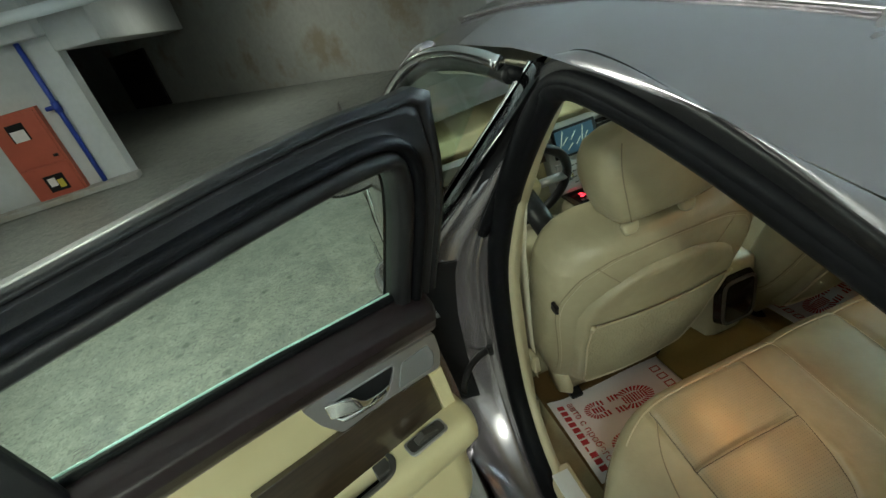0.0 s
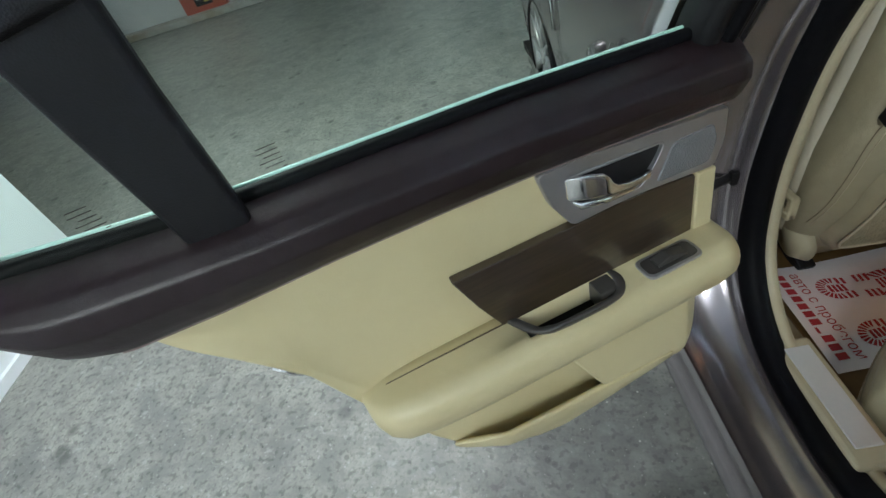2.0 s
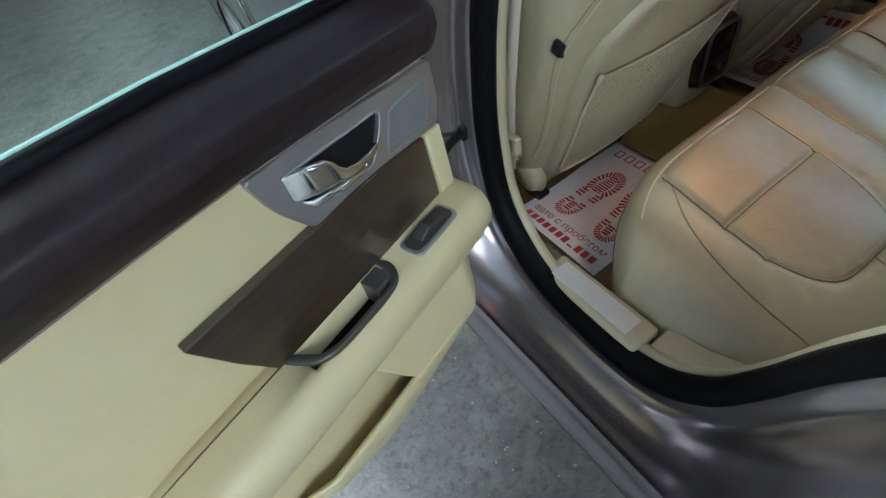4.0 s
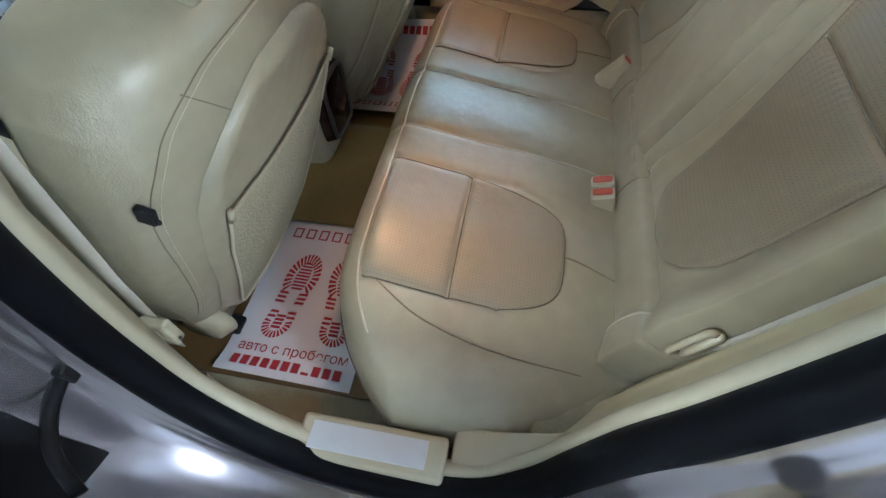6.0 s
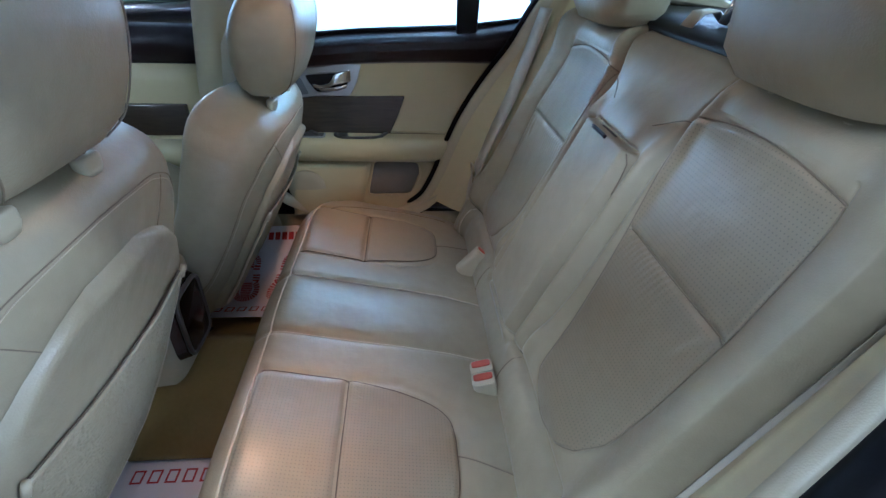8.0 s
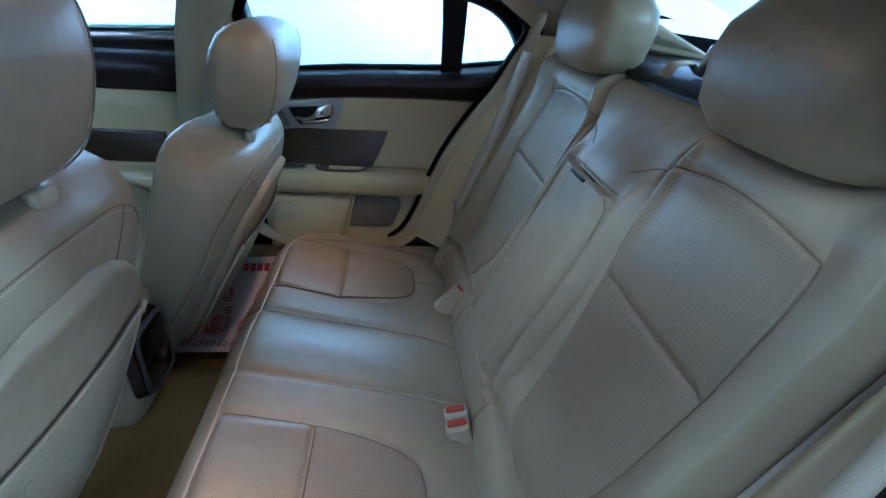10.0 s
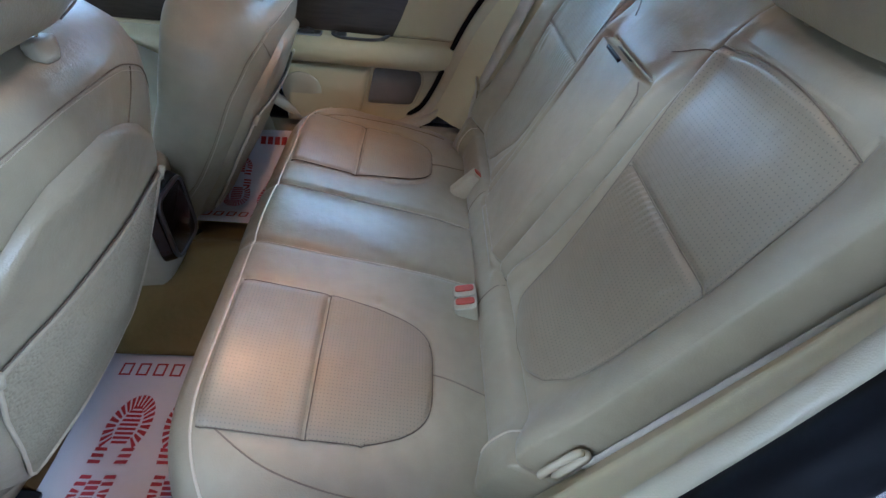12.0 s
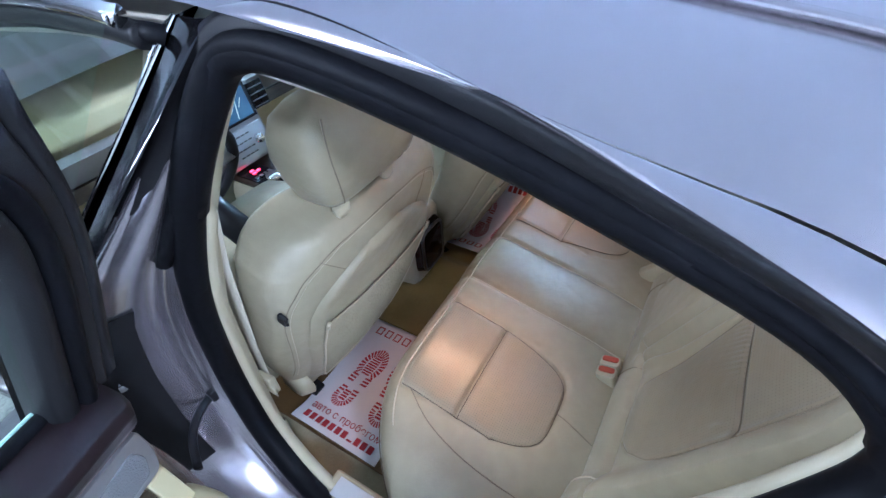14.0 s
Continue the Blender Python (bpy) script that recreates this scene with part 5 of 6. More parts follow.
    # map pocket and lower front
    def lip(a, b):
        u = 0.10 + 0.392 * a
        zt = lerp_table([(.10, .534), (.24, .538), (.44, .544), (.47, .536), (.492, .522)], u)
        zb = lerp_table(BOTTOM, u) + 0.008
        taper = min(1, (u - 0.01) / 0.06) * min(1, max(0, (0.502 - u) / 0.09)) ** 0.6
        return dp(u, 0.006 + (0.010 + 0.043 * math.sin(b * math.pi / 2)) * taper, zb + (zt - zb) * b)

    def cover(a, b):
        """Speaker cover in front of the pocket, overlapping its lip."""
        zb0 = 0.455
        z = zb0 + (0.668 - zb0) * b
        rear = lerp_table([(.455, .160), (.479, .182), (.500, .207), (.518, .226), (.536, .236), (.644, .288), (.668, .298)], z)
        u = 0.022 + (rear - 0.022) * a
        zl = max(z, lerp_table(BOTTOM, u) + 0.006 + 0.02 * b)
        edge = min(1.0, a * (rear - 0.022) / 0.05)
        wall = min(1.0, (1 - a) * (rear - 0.022) / 0.004)
        k = max(0.0, min(1.0, (zl - 0.44) / 0.10))
        return dp(u, 0.006 + (0.010 + 0.045 * math.sin(k * math.pi / 2) - 0.012 * max(0.0, (zl - 0.56) / 0.1)) * math.sqrt(edge) + 0.0035 * wall - 0.012 * (1 - wall), zl)
    def pv(u, z):
        zs, zb = lerp_table(STITCH, u) + 0.004, lerp_table(BOTTOM, u)
        b = (zs - z) / (zs - zb)
        return 0.008 - 0.012 * math.sin(math.pi * min(1, b * 1.4)) + 0.035 * max(0, (0.70 - z) / 0.35) * max(0, 1 - max(0, (u - .45) / .2))
    if outer:
        put("map_pocket", grid(lip, 60, 20), cream_soft, "cream map pocket", solid=0.008, offset=-1)
        put("speaker_cover", grid(cover, 60, 30), cream_soft, "smooth cream speaker cover")
    else:
        def speaker_pt(a, b):
            z = 0.445 + 0.192 * b
            u = 0.012 + (0.235 + 0.045 * b) * a
            rise = min(1.0, min(a, 1 - a) / 0.06, (1 - b) / 0.08, b / 0.05)
            return dp(u, pv(u, z) + 0.004 + 0.016 * math.sqrt(max(0.0, rise)), z)
        put("speaker_panel", grid(speaker_pt, 40, 30), cream_soft, "raised cream speaker panel")
        put("speaker_disc", loft([[dp(.07 + r * math.cos(q), 0.040 + h, .552 + r * math.sin(q)) for q in np.linspace(0, 2 * math.pi, 36, endpoint=False)] for r, h in ((.064, 0), (.062, .003), (.03, .0035))]), cream_plastic, "round perforated speaker cover")
        # The pocket is a flat grey patch; its colour stands for the shaded inside.
        rec = rounded([(.30, .642), (.455, .638), (.462, .60), (.43, .522), (.275, .519)], 0.02, 4)
        put("map_pocket", loft([[dp(u, pv(u, z) + 0.002, z) for u, z in rec], [dp(u, pv(u, z) + 0.005, z) for u, z in rec]]), pocket_shade, "grey patch painted as the shaded inside of the door pocket")
        put("pocket_rim", tube([dp(u, pv(u, z) + 0.005, z) for u, z in rec], 0.004, 6, True), cream_soft)
    put("latch", join(prism([(.690, .872), (.672, .866), (.640, .835), (.612, .800), (.626, .785), (.676, .838)], flat(-0.03, -0.008), (0, 1)), prism([(.668, .858), (.654, .848), (.626, .812), (.640, .805)], flat(-0.03, -0.003), (0, 1))), dark_metal, "dark metal door latch", smooth=False, bevel=0.002)
    put("latch_claw", tube([dp(.650, -.002, .846), dp(.638, .003, .830), dp(.626, -.002, .812)], 0.004, 8), chrome)
    # etched marks on both panes, as plain bars
    for u0, rows in ((.515, 6), (.672, 6)):
        for r in range(rows):
            z = lerp_table(BELT, u0) + 0.052 - r * 0.0055
            x = -0.772 + 0.33 * max(0, z - 1.0) + 0.0035
            w = (.030, .034, .026, .037, .032, .008)[r]
            put("etched_mark", (lambda y0, y1: ([(x, y0, z), (x, y1, z), (x + 0.0006, y1, z + 0.0011), (x + 0.0006, y0, z + 0.0011)], [(0, 1, 2, 3)]))(0.30 - u0, 0.30 - u0 - w * 0.6), dark_metal, smooth=False)
    if outer:
        put("upper_hinge", box(-.875, -.845, .30, .36, .86, .91), paint, smooth=False, bevel=0.004)
    return door


OPEN = Matrix.Translation((-0.892, 0.229, 0.018)) @ Matrix.Rotation(radians(-71.3), 4, "Z") @ Matrix.Translation((0.74, -0.30, 0))
rear_door(OPEN, 1, "wide open rear door with cream, walnut and dark brown trim", True)
rear_door(pose(0, 0, -0.070), -1, "closed rear door with cream, walnut and dark brown trim", False)


def front_door(sx, label):
    door = group_of("front_door", label, "car door", "front doors")

    def put(name, geo, mat, lab="", **k):
        return part(name, mirrored(geo, sx), mat, door, lab, **k)
    put("skin", grid(lambda a, b: (lambda z: Vector((skin_x(min(z, 0.98)) + 0.25 * max(0, z - 0.98) - 0.002 + 0.075 * a, 0.425 + 1.03 * a, z)))(0.31 + (0.735 - 0.05 * a) * b), 10, 20), paint, solid=0.012)
    put("belt_trim", tube([Vector((skin_x(0.98) + 0.012 + 0.075 * (y - 0.42), y, 1.052 - 0.05 * (y - 0.4))) for y in (0.40, 0.8, 1.2, 1.40)], 0.011, 8), chrome, "bright belt trim")
    win = grid(lambda a, b: Vector((skin_x(0.985) + 0.02 + 0.21 * b + 0.07 * a * (1 - b), 0.42 + (1.0 - 0.60 * b ** 1.3) * a - 0.09 * b, 1.03 + 0.33 * b)), 14, 10)
    gl = put("window_pane", win, glass, "green tinted window glass")
    gl.visible_shadow = False
    arch = [Vector((skin_x(0.985) + 0.01 + 0.235 * b + 0.07 * (1 - b), y, 1.01 + 0.36 * b)) for y, b in ((1.42, 0.0), (1.25, 0.42), (1.05, 0.74), (0.83, 0.92), (0.62, 0.99), (0.44, 1.0), (0.325, 0.985))]
    put("window_chrome", tube(smooth_line(arch, 50), 0.014, 8), chrome, "bright window surround")
    put("frame", tube(smooth_line([p + Vector((0.012, -0.02, -0.025)) for p in arch], 50), 0.016, 8), dark_plastic, "black window frame")
    hd = smooth_line([Vector((skin_x(.86) - 0.012, 0.50, .865)), Vector((skin_x(.86) - 0.04, 0.53, .868)), Vector((skin_x(.86) - 0.045, 0.60, .868)), Vector((skin_x(.86) - 0.035, 0.66, .865)), Vector((skin_x(.86) - 0.01, 0.69, .862))], 24)
    put("outer_handle", tube(hd, 0.014, 10), paint, "body coloured door handle")
    # The grip recess is only a dark oval on the skin, coloured as its shade.
    put("handle_cup_shade", loft([[Vector((skin_x(.86) - 0.003 - 0.002 * f, y, z)) for y, z in superring(0.59, .862, .06 * f, .032 * f, .9, 24)] for f in (1.0, 0.3)]), dark_metal, "dark oval painted as the shade of the grip recess")
    # inner trim
    put("upper_band", grid(lambda a, b: Vector((-0.755 + 0.03 * math.sin(math.pi * b), 0.50 + 0.9 * a, 0.985 - 0.11 * b)), 12, 10), brown, "dark brown leather upper panel", solid=0.01)
    put("main_panel", grid(lambda a, b: Vector((-0.745 - 0.01 * b, 0.50 + 0.9 * a, 0.875 - 0.50 * b)), 12, 10), cream_soft, "cream leather main panel", solid=0.01)
    put("wood_inlay", box(-0.746, -0.728, 0.58, 1.2, 0.655, 0.755), wood, "glossy dark walnut veneer inlay", smooth=False, bevel=0.004)
    put("armrest", loft([[Vector((x, y, z)) for x, z in superring(-0.72, .60, .055 * f, .04 * f, .7, 20)] for y, f in ((.49, .3), (.50, .8), (.53, 1), (1.1, 1), (1.2, .7))]), cream_soft, "padded cream leather armrest")
    # mirror
    mir = put("mirror_housing", loft([[Vector((-0.91 + x, 1.17 + y * 1.0, 0.985 + z)) for x, z in superring(0, 0, .105 * f, .068 * f, .7, 28)] for y, f in ((0, 1.0), (0.02, 1.02), (0.07, .92), (0.11, .6), (0.125, .2))]), paint, "body coloured door mirror")
    put("mirror_arm", tube([Vector((-0.80, 1.24, 0.95)), Vector((-0.87, 1.22, 0.96))], 0.022, 10), paint)
    put("mirror_rim", tube([Vector((-0.91 + x, 1.168, 0.985 + z)) for x, z in superring(0, 0, .104, .067, .7, 40)], 0.006, 8, True), dark_plastic)
    put("mirror_glass", loft([[Vector((-0.91 + x, y, 0.985 + z)) for x, z in superring(0, 0, .10, .063, .7, 32)] for y in (1.166, 1.172)]), chrome, "silvered mirror glass", smooth=False)
    return door


front_door(1, "closed taupe front door with bright window trim and mirror")
front_door(-1, "closed front door with cream and walnut inner trim")


def wheel(x, y, name="front_wheel"):
    s = -1 if x < 0 else 1
    c = Vector((x, y, 0.335))

    def ring(dx, r):
        return [c + Vector((dx * s, r * math.cos(q), r * math.sin(q))) for q in np.linspace(0, 2 * math.pi, 48, endpoint=False)]
    w = part(name, loft([ring(dx, r) for dx, r in ((-.20, .25), (-.20, .32), (-.17, .335), (-.04, .335), (-.005, .315), (0, .25), (-.02, .24))], True, False), rubber, car, "black rubber tyre on an alloy wheel")
    part("rim", loft([ring(dx, r) for dx, r in ((-.02, .245), (-.005, .24), (-.02, .225), (-.12, .22))], True, False), silver, w, "silver alloy rim")
    for k in range(10):
        q = 2 * math.pi * k / 10
        part("spoke", tube([c + Vector(v) for v in ((-0.03 * s, 0.03 * math.cos(q), 0.03 * math.sin(q)), (-0.015 * s, 0.12 * math.cos(q), 0.12 * math.sin(q)), (-0.02 * s, 0.23 * math.cos(q + .05), 0.23 * math.sin(q + .05)))], 0.014, 8), silver, w)
    part("hub_cap", tube([c + Vector((-0.05 * s, 0, 0)), c + Vector((-0.008 * s, 0, 0))], 0.035, 16), silver, w)


wheel(-0.83, 1.98)
wheel(0.83, 1.98)
wheel(-0.89, -1.12, "rear_wheel")
wheel(0.89, -1.12, "rear_wheel")
# plain closing panels of nose and tail
part("nose", loft([[Vector((x, y0 + 0.10 * (1 - (x / 0.80) ** 2), z)) for x in np.linspace(-0.79, 0.79, 24)] for y0, z in ((2.50, .885), (2.57, .86), (2.62, .74), (2.63, .58), (2.64, .44), (2.60, .28), (2.50, .22))], False, False), paint, car, "taupe front bumper")
part("tail", loft([[Vector((x, y0 - 0.06 * (1 - (x / 0.80) ** 2), z)) for x in np.linspace(-0.815, 0.815, 24)] for y0, z in ((-1.90, 1.01), (-1.99, .98), (-2.0, .80), (-1.99, .62), (-2.02, .50), (-1.98, .30), (-1.88, .22))], False, False), paint, car, "taupe rear bumper")
for sx in (1, -1):
    def wing(a, b):
        y, z = 1.46 + 1.2 * a, 0.30 + 0.69 * b
        d = math.hypot(y - 1.98, z - 0.335)
        if d < 0.385:
            f = 0.385 / max(d, 1e-3)
            y, z = 1.98 + (y - 1.98) * f, max(0.30, 0.335 + (z - 0.335) * f)
        return Vector((skin_x(z) + 0.075 + 0.10 * max(0, a - 0.5) ** 2 - 0.004, y, z))
    part("front_wing", mirrored(grid(wing, 40, 28), sx), paint, car)
part("side_vent", loft([[Vector((skin_x(z) + 0.071, y, z)), Vector((skin_x(z) + 0.065, y + 0.012, z)), Vector((skin_x(z) + 0.071, y + 0.026, z))] for y, z in ((1.50, .62), (1.52, .70), (1.55, .80), (1.57, .86))], False, False), dark_plastic, car, "dark side vent", solid=0.004)
part("side_vent_trim", tube([(skin_x(z) + 0.067, y, z) for y, z in ((1.498, .62), (1.518, .70), (1.548, .80), (1.568, .86))], 0.004, 8), chrome, car, "bright vent trim")
part("bonnet", grid(lambda a, b: ((2 * a - 1) * 0.78, 1.30 + 1.2 * b, 1.0 - 0.12 * b + 0.05 * (1 - (2 * a - 1) ** 2)), 16, 10), paint, car)
ws = part("windscreen", grid(lambda a, b: ((2 * a - 1) * (0.70 - 0.14 * b), 1.62 - 0.62 * b, 1.0 + 0.36 * b + 0.04 * (1 - (2 * a - 1) ** 2)), 14, 10), glass, car, "tinted windscreen glass")
ws.visible_shadow = False
for sx in (1, -1):
    part("screen_pillar", mirrored(tube(smooth_line([(-0.715, 1.60, 0.985), (-0.665, 1.30, 1.165), (-0.605, 1.02, 1.312), (-0.585, 0.88, 1.345)], 24), 0.026, 10), sx), paint, car)

# ---- cabin fittings ----
def rounded_line(pts, n=6):
    """A bent wire through corner points."""
    pts = [Vector(q) for q in pts]
    out = [pts[0]]
    for a, b, c in zip(pts, pts[1:], pts[2:]):
        r = min((a - b).length, (c - b).length) * 0.4
        e, f = b + (a - b).normalized() * r, b + (c - b).normalized() * r
        out += [e * (1 - k / n) ** 2 + b * 2 * (k / n) * (1 - k / n) + f * (k / n) ** 2 for k in range(n + 1)]
    return out + [pts[-1]]


for sx in (1, -1):
    bp = group_of("door_pillar_trim", "cream plastic trim on the middle door pillar", "pillar trim", "pillar trims")
    rows = [(.40, .375, .53, -.67), (.60, .385, .52, -.66), (.85, .375, .50, -.65), (1.05, .325, .46, -.625), (1.2, .26, .41, -.59), (1.33, .19, .35, -.555)]
    part("cover", mirrored(loft([[Vector((x - 0.02, y0, z)), Vector((x + 0.012, y0 + 0.012, z)), Vector((x + 0.02, (y0 + y1) / 2, z)), Vector((x + 0.012, y1 - 0.012, z)), Vector((x - 0.03, y1, z))] for z, y0, y1, x in rows], False, False), sx), cream_plastic, bp)
    part("lower_cover", mirrored(loft([[Vector((x - 0.02, y0, z)), Vector((x + 0.02, y0 + .01, z)), Vector((x + 0.025, y1, z)), Vector((x - 0.02, y1 + .01, z))] for z, y0, y1, x in ((.25, .33, .60, -.69), (.36, .345, .58, -.685), (.45, .365, .55, -.675))], False, False), sx), cream_plastic, bp)
    fb = group_of("front_belt", "cream seat belt hanging on the door pillar", "seat belt", "front belts")
    part("webbing", mirrored(loft([[Vector((x, y, z)), Vector((x, y + 0.045, z)), Vector((x + 0.0015, y + 0.045, z)), Vector((x + 0.0015, y, z))] for x, y, z in ((-.605, .30, 1.17), (-.622, .35, .95), (-.628, .39, .70), (-.635, .40, .50))]), sx), belt_web, fb)
    part("guide", mirrored(loft([[Vector((x, y, z)) for y, z in superring(.325, 1.17, .035, .018, .7, 18)] for x in (-.612, -.592)]), sx), cream_plastic, fb, "cream belt guide", bevel=0.003)
    part("anchor", mirrored(join(box(-.650, -.632, .375, .445, .545, .565), box(-.648, -.630, .375, .392, .545, .600), box(-.648, -.632, .375, .42, .588, .602)), sx), cream_plastic, fb, "cream plastic belt anchor", smooth=False, bevel=0.005)

# rear side bolster trim beside the left and right seat
for sx in (1, -1):
    rear = [k for k in range(NL) if NORM[k].y < -0.25 and 0.44 < LOOP[k].z < 1.12]

    def side_pt(k, f):
        p = LOOP[k]
        s = (p.z - 0.432) / 0.9205
        q = B0 + Vector((-0.537, 0, 0)) + BS * s + BN * -0.022
        r = (p + Vector((0.006, 0, 0))).lerp(q, f)
        return r + Vector((0.62, 0.72, 0.30)) * (0.011 * math.sin(math.pi * f ** 0.8) + 0.005 * math.exp(-((f - 0.60) / 0.07) ** 2))
    st = part("side_panel", mirrored(loft([[side_pt(k, f) for k in rear] for f in np.linspace(0, 1, 25)], False, False), sx), cream_soft)
    tagged(st, "cream padded panel beside the rear seat", "trim", kind="structure")
    hk = group_of("belt_guide", "cream plastic belt hook beside the backrest", "belt hook", "belt hooks")
    base = B0 + Vector((-0.540 * sx, 0, 0)) + BS * 0.165 + BN * 0.016
    side = Vector((-0.35 * sx, 0.80, 0.45)).normalized()
    clip = [base + BS * -0.034, base + BS * -0.036 + side * 0.016, base + BS * -0.028 + side * 0.022, base + BS * 0.030 + side * 0.018, base + BS * 0.036 + side * 0.008, base + BS * 0.034]
    part("arm", tube(rounded_line(clip), 0.0052, 8), cream_plastic, hk)
    part("plate", loft([[base + Vector((dx * sx, 0, 0)) + BS * ds + BN * dn for dx, ds in superring(0, 0.0, .008, .036, .5, 16)] for dn in (-0.014, -0.004)]), cream_plastic, hk)

for sx in (1, -1):
    wa = part("wheel_arch_trim", mirrored(loft([[Vector((x, y, z)) for x, z in ((-0.52, 0.24), (-0.52, 0.40), (-0.60, 0.415), (-0.655, 0.41), (-0.69, 0.39), (-0.70, 0.24))] for y in (-0.50, -0.30, -0.20, -0.165)]), sx), carpet, bevel=0.006)
    tagged(wa, "cream carpeted corner behind the door opening", "trim", kind="structure")

# right rear belt across its backrest, tongue and upper anchor
rb = group_of("rear_belt", "cream seat belt drawn down the outer backrest", "seat belt", "rear belts")
bp = [Vector((0.575, -0.495, 1.066)), Vector((0.575, -0.477, 1.005)), Vector((0.575, -0.421, 0.827)), Vector((0.578, -0.332, 0.602)), Vector((0.590, -0.293, 0.455))]
part("webbing", loft([[p + Vector((-0.020, -0.011, 0)), p + Vector((0.020, 0.011, 0)), p + Vector((0.0195, 0.0125, 0.001)), p + Vector((-0.0205, -0.0095, 0.001))] for p in smooth_line(bp, 24)]), belt_web, rb)
tg = Vector((0.572, -0.326, 0.606))
part("tongue", loft([[tg + Vector((x, 0.006 * f, z * 0.92)) for x, z in superring(0, 0, .036, .013, .6, 20)] for f in (0, 1.4)]), cream_plastic, rb, "cream plastic belt tongue", bevel=0.002)
part("tongue_plate", loft([[tg + Vector((x, 0.003 * f, z - 0.032)) for x, z in superring(0, 0, .013, .022, .5, 16)] for f in (0, 1)]), chrome, rb, "metal tongue plate")
lb = group_of("rear_belt", "cream seat belt beside the near backrest edge", "seat belt", "rear belts")
bp = [B0 + Vector((-0.546, 0, 0)) + BS * q + BN * (-0.010 - 0.008 * q) for q in (0.72, 0.5, 0.3, 0.17)]
part("webbing", loft([[p + Vector((-0.003, -0.008, 0)), p + Vector((0.004, 0.008, 0.002)), p + Vector((0.0055, 0.0075, 0.002)), p + Vector((-0.0015, -0.0085, 0.0))] for p in smooth_line(bp, 20)]), belt_web, lb)
part("guide", tube([bp[0] + Vector((-0.02, 0, 0)), bp[0] + Vector((0.02, 0, 0))], 0.010, 8), cream_plastic, lb)

# middle belt on the parcel shelf
cb = group_of("centre_belt", "cream middle belt tongue resting on the dark shelf", "seat belt")
part("strap", loft([[Vector((x, y, z)), Vector((x + 0.04, y, z)), Vector((x + 0.04, y + .002, z + 0.003)), Vector((x, y + .002, z + 0.003))] for x, y, z in ((.10, -.64, 1.075), (.10, -.66, 1.105), (.10, -.69, 1.11), (.10, -.72, 1.085))]), belt_web, cb)
part("tongue", tube([(.06, -.675, 1.095), (.055, -.68, 1.12), (.05, -.685, 1.145)], 0.008, 8), chrome, cb, "bright metal belt tongue")

# buckles
def buckle(m, n_red, length, label):
    b = group_of("belt_buckle", label, "buckle", "rear belt buckles", m=m)
    for k in range(n_red):
        dx = -0.0175 * (n_red - 1) + 0.035 * k
        h = part("housing", loft([[Vector((dx + x, y, z)) for x, y in superring(0, 0, .0165, .0235, .4, 20)] for z in (-length, 0.024, 0.028)]), cream_plastic, b, bevel=0.002)
        part("release_button", loft([[Vector((dx + 0.004 + x, y, z)) for x, y in superring(0, 0, .0082, .0195, .45, 16)] for z in (0.024, 0.0310)]), buckle_red, h, "red release button", bevel=0.001)
    part("stalk", tube([(0, 0, -length), (0, -0.005, -length - 0.03)], 0.012, 8), dark_plastic, b)


buckle(pose(-0.158, -0.268, 0.447, -14, 0, 0), 2, 0.03, "pair of cream buckles with red buttons")
buckle(pose(0.232, -0.298, 0.486, 42, 0, 0), 1, 0.055, "single cream buckle lying across the cushion")

# striker on the body
SKM = Matrix.Translation((-0.782, -0.342, 0.752)) @ Vector((-0.80, 0.42, 0.42)).to_track_quat("Z", "Y").to_matrix().to_4x4() @ Matrix.Rotation(radians(-35), 4, "Z") @ Matrix.Scale(0.74, 4)
sk = group_of("door_striker", "bright chrome striker loop on the door jamb", "striker", m=SKM)
part("plate", loft([[Vector((x, y, z)) for x, y in superring(0, 0, .042, .032, .85, 24)] for z in (-0.006, 0.003)]), dark_metal, sk, "oval grey steel plate", bevel=0.001)
part("loop", tube([Vector(v) for v in rounded_line(((-.024, -.016, 0.0), (-.024, -.016, .020), (.020, -.020, .022), (.020, -.020, 0.0)))], 0.0045, 8), chrome, sk)
part("guard", tube([Vector(v) for v in rounded_line(((-.022, -.010, 0.0), (-.018, .012, .014), (.010, .018, .012), (.014, .018, 0.0)))], 0.0038, 8), chrome, sk)
for bx, by in ((.026, .004), (-.026, -.004)):
    part("bolt_hole", tube([(bx, by, 0.001), (bx, by, 0.0042)], 0.009, 14), gloss_black, sk, "dark socket bolt")

# door stop and hinge on the body's middle pillar
stop = part("check_block", box(-.752, -.730, .408, .436, .640, .672), dark_plastic, car, "black door check block", smooth=False, bevel=0.004)
part("check_strap", tube(smooth_line([(-.745, .42, .656), (-.79, .405, .655), (-.83, .37, .655), (-.86, .31, .66)], 12), 0.009, 8, flat=0.5), dark_plastic, stop)
leaf = part("hinge", box(-.84, -.785, .425, .455, .805, .865), dark_metal, car, "grey steel door hinge", smooth=False, bevel=0.005)
for hz in (.818, .835, .852):
    part("knuckle", tube([(-.845, .437, hz - .007), (-.845, .437, hz + .007)], 0.011, 12), silver, leaf, "bright hinge knuckle")

# ---- mats and papers ----
def slab(pts, z0, z1):
    return loft([[Vector((x, y, z0)) for x, y in pts], [Vector((x, y, z1)) for x, y in pts]])


fm = group_of("floor_mat", "brown rubber mat under the driver's seat edge", "floor mat", "floor mats")
part("sheet", slab(rounded([(-.60, .62), (-.16, .62), (-.16, .10), (-.60, .12)], .04), .258, .266), mat_brown, fm, bevel=0.002)
fm = group_of("floor_mat", "brown rubber mat behind the passenger seat", "floor mat", "floor mats")
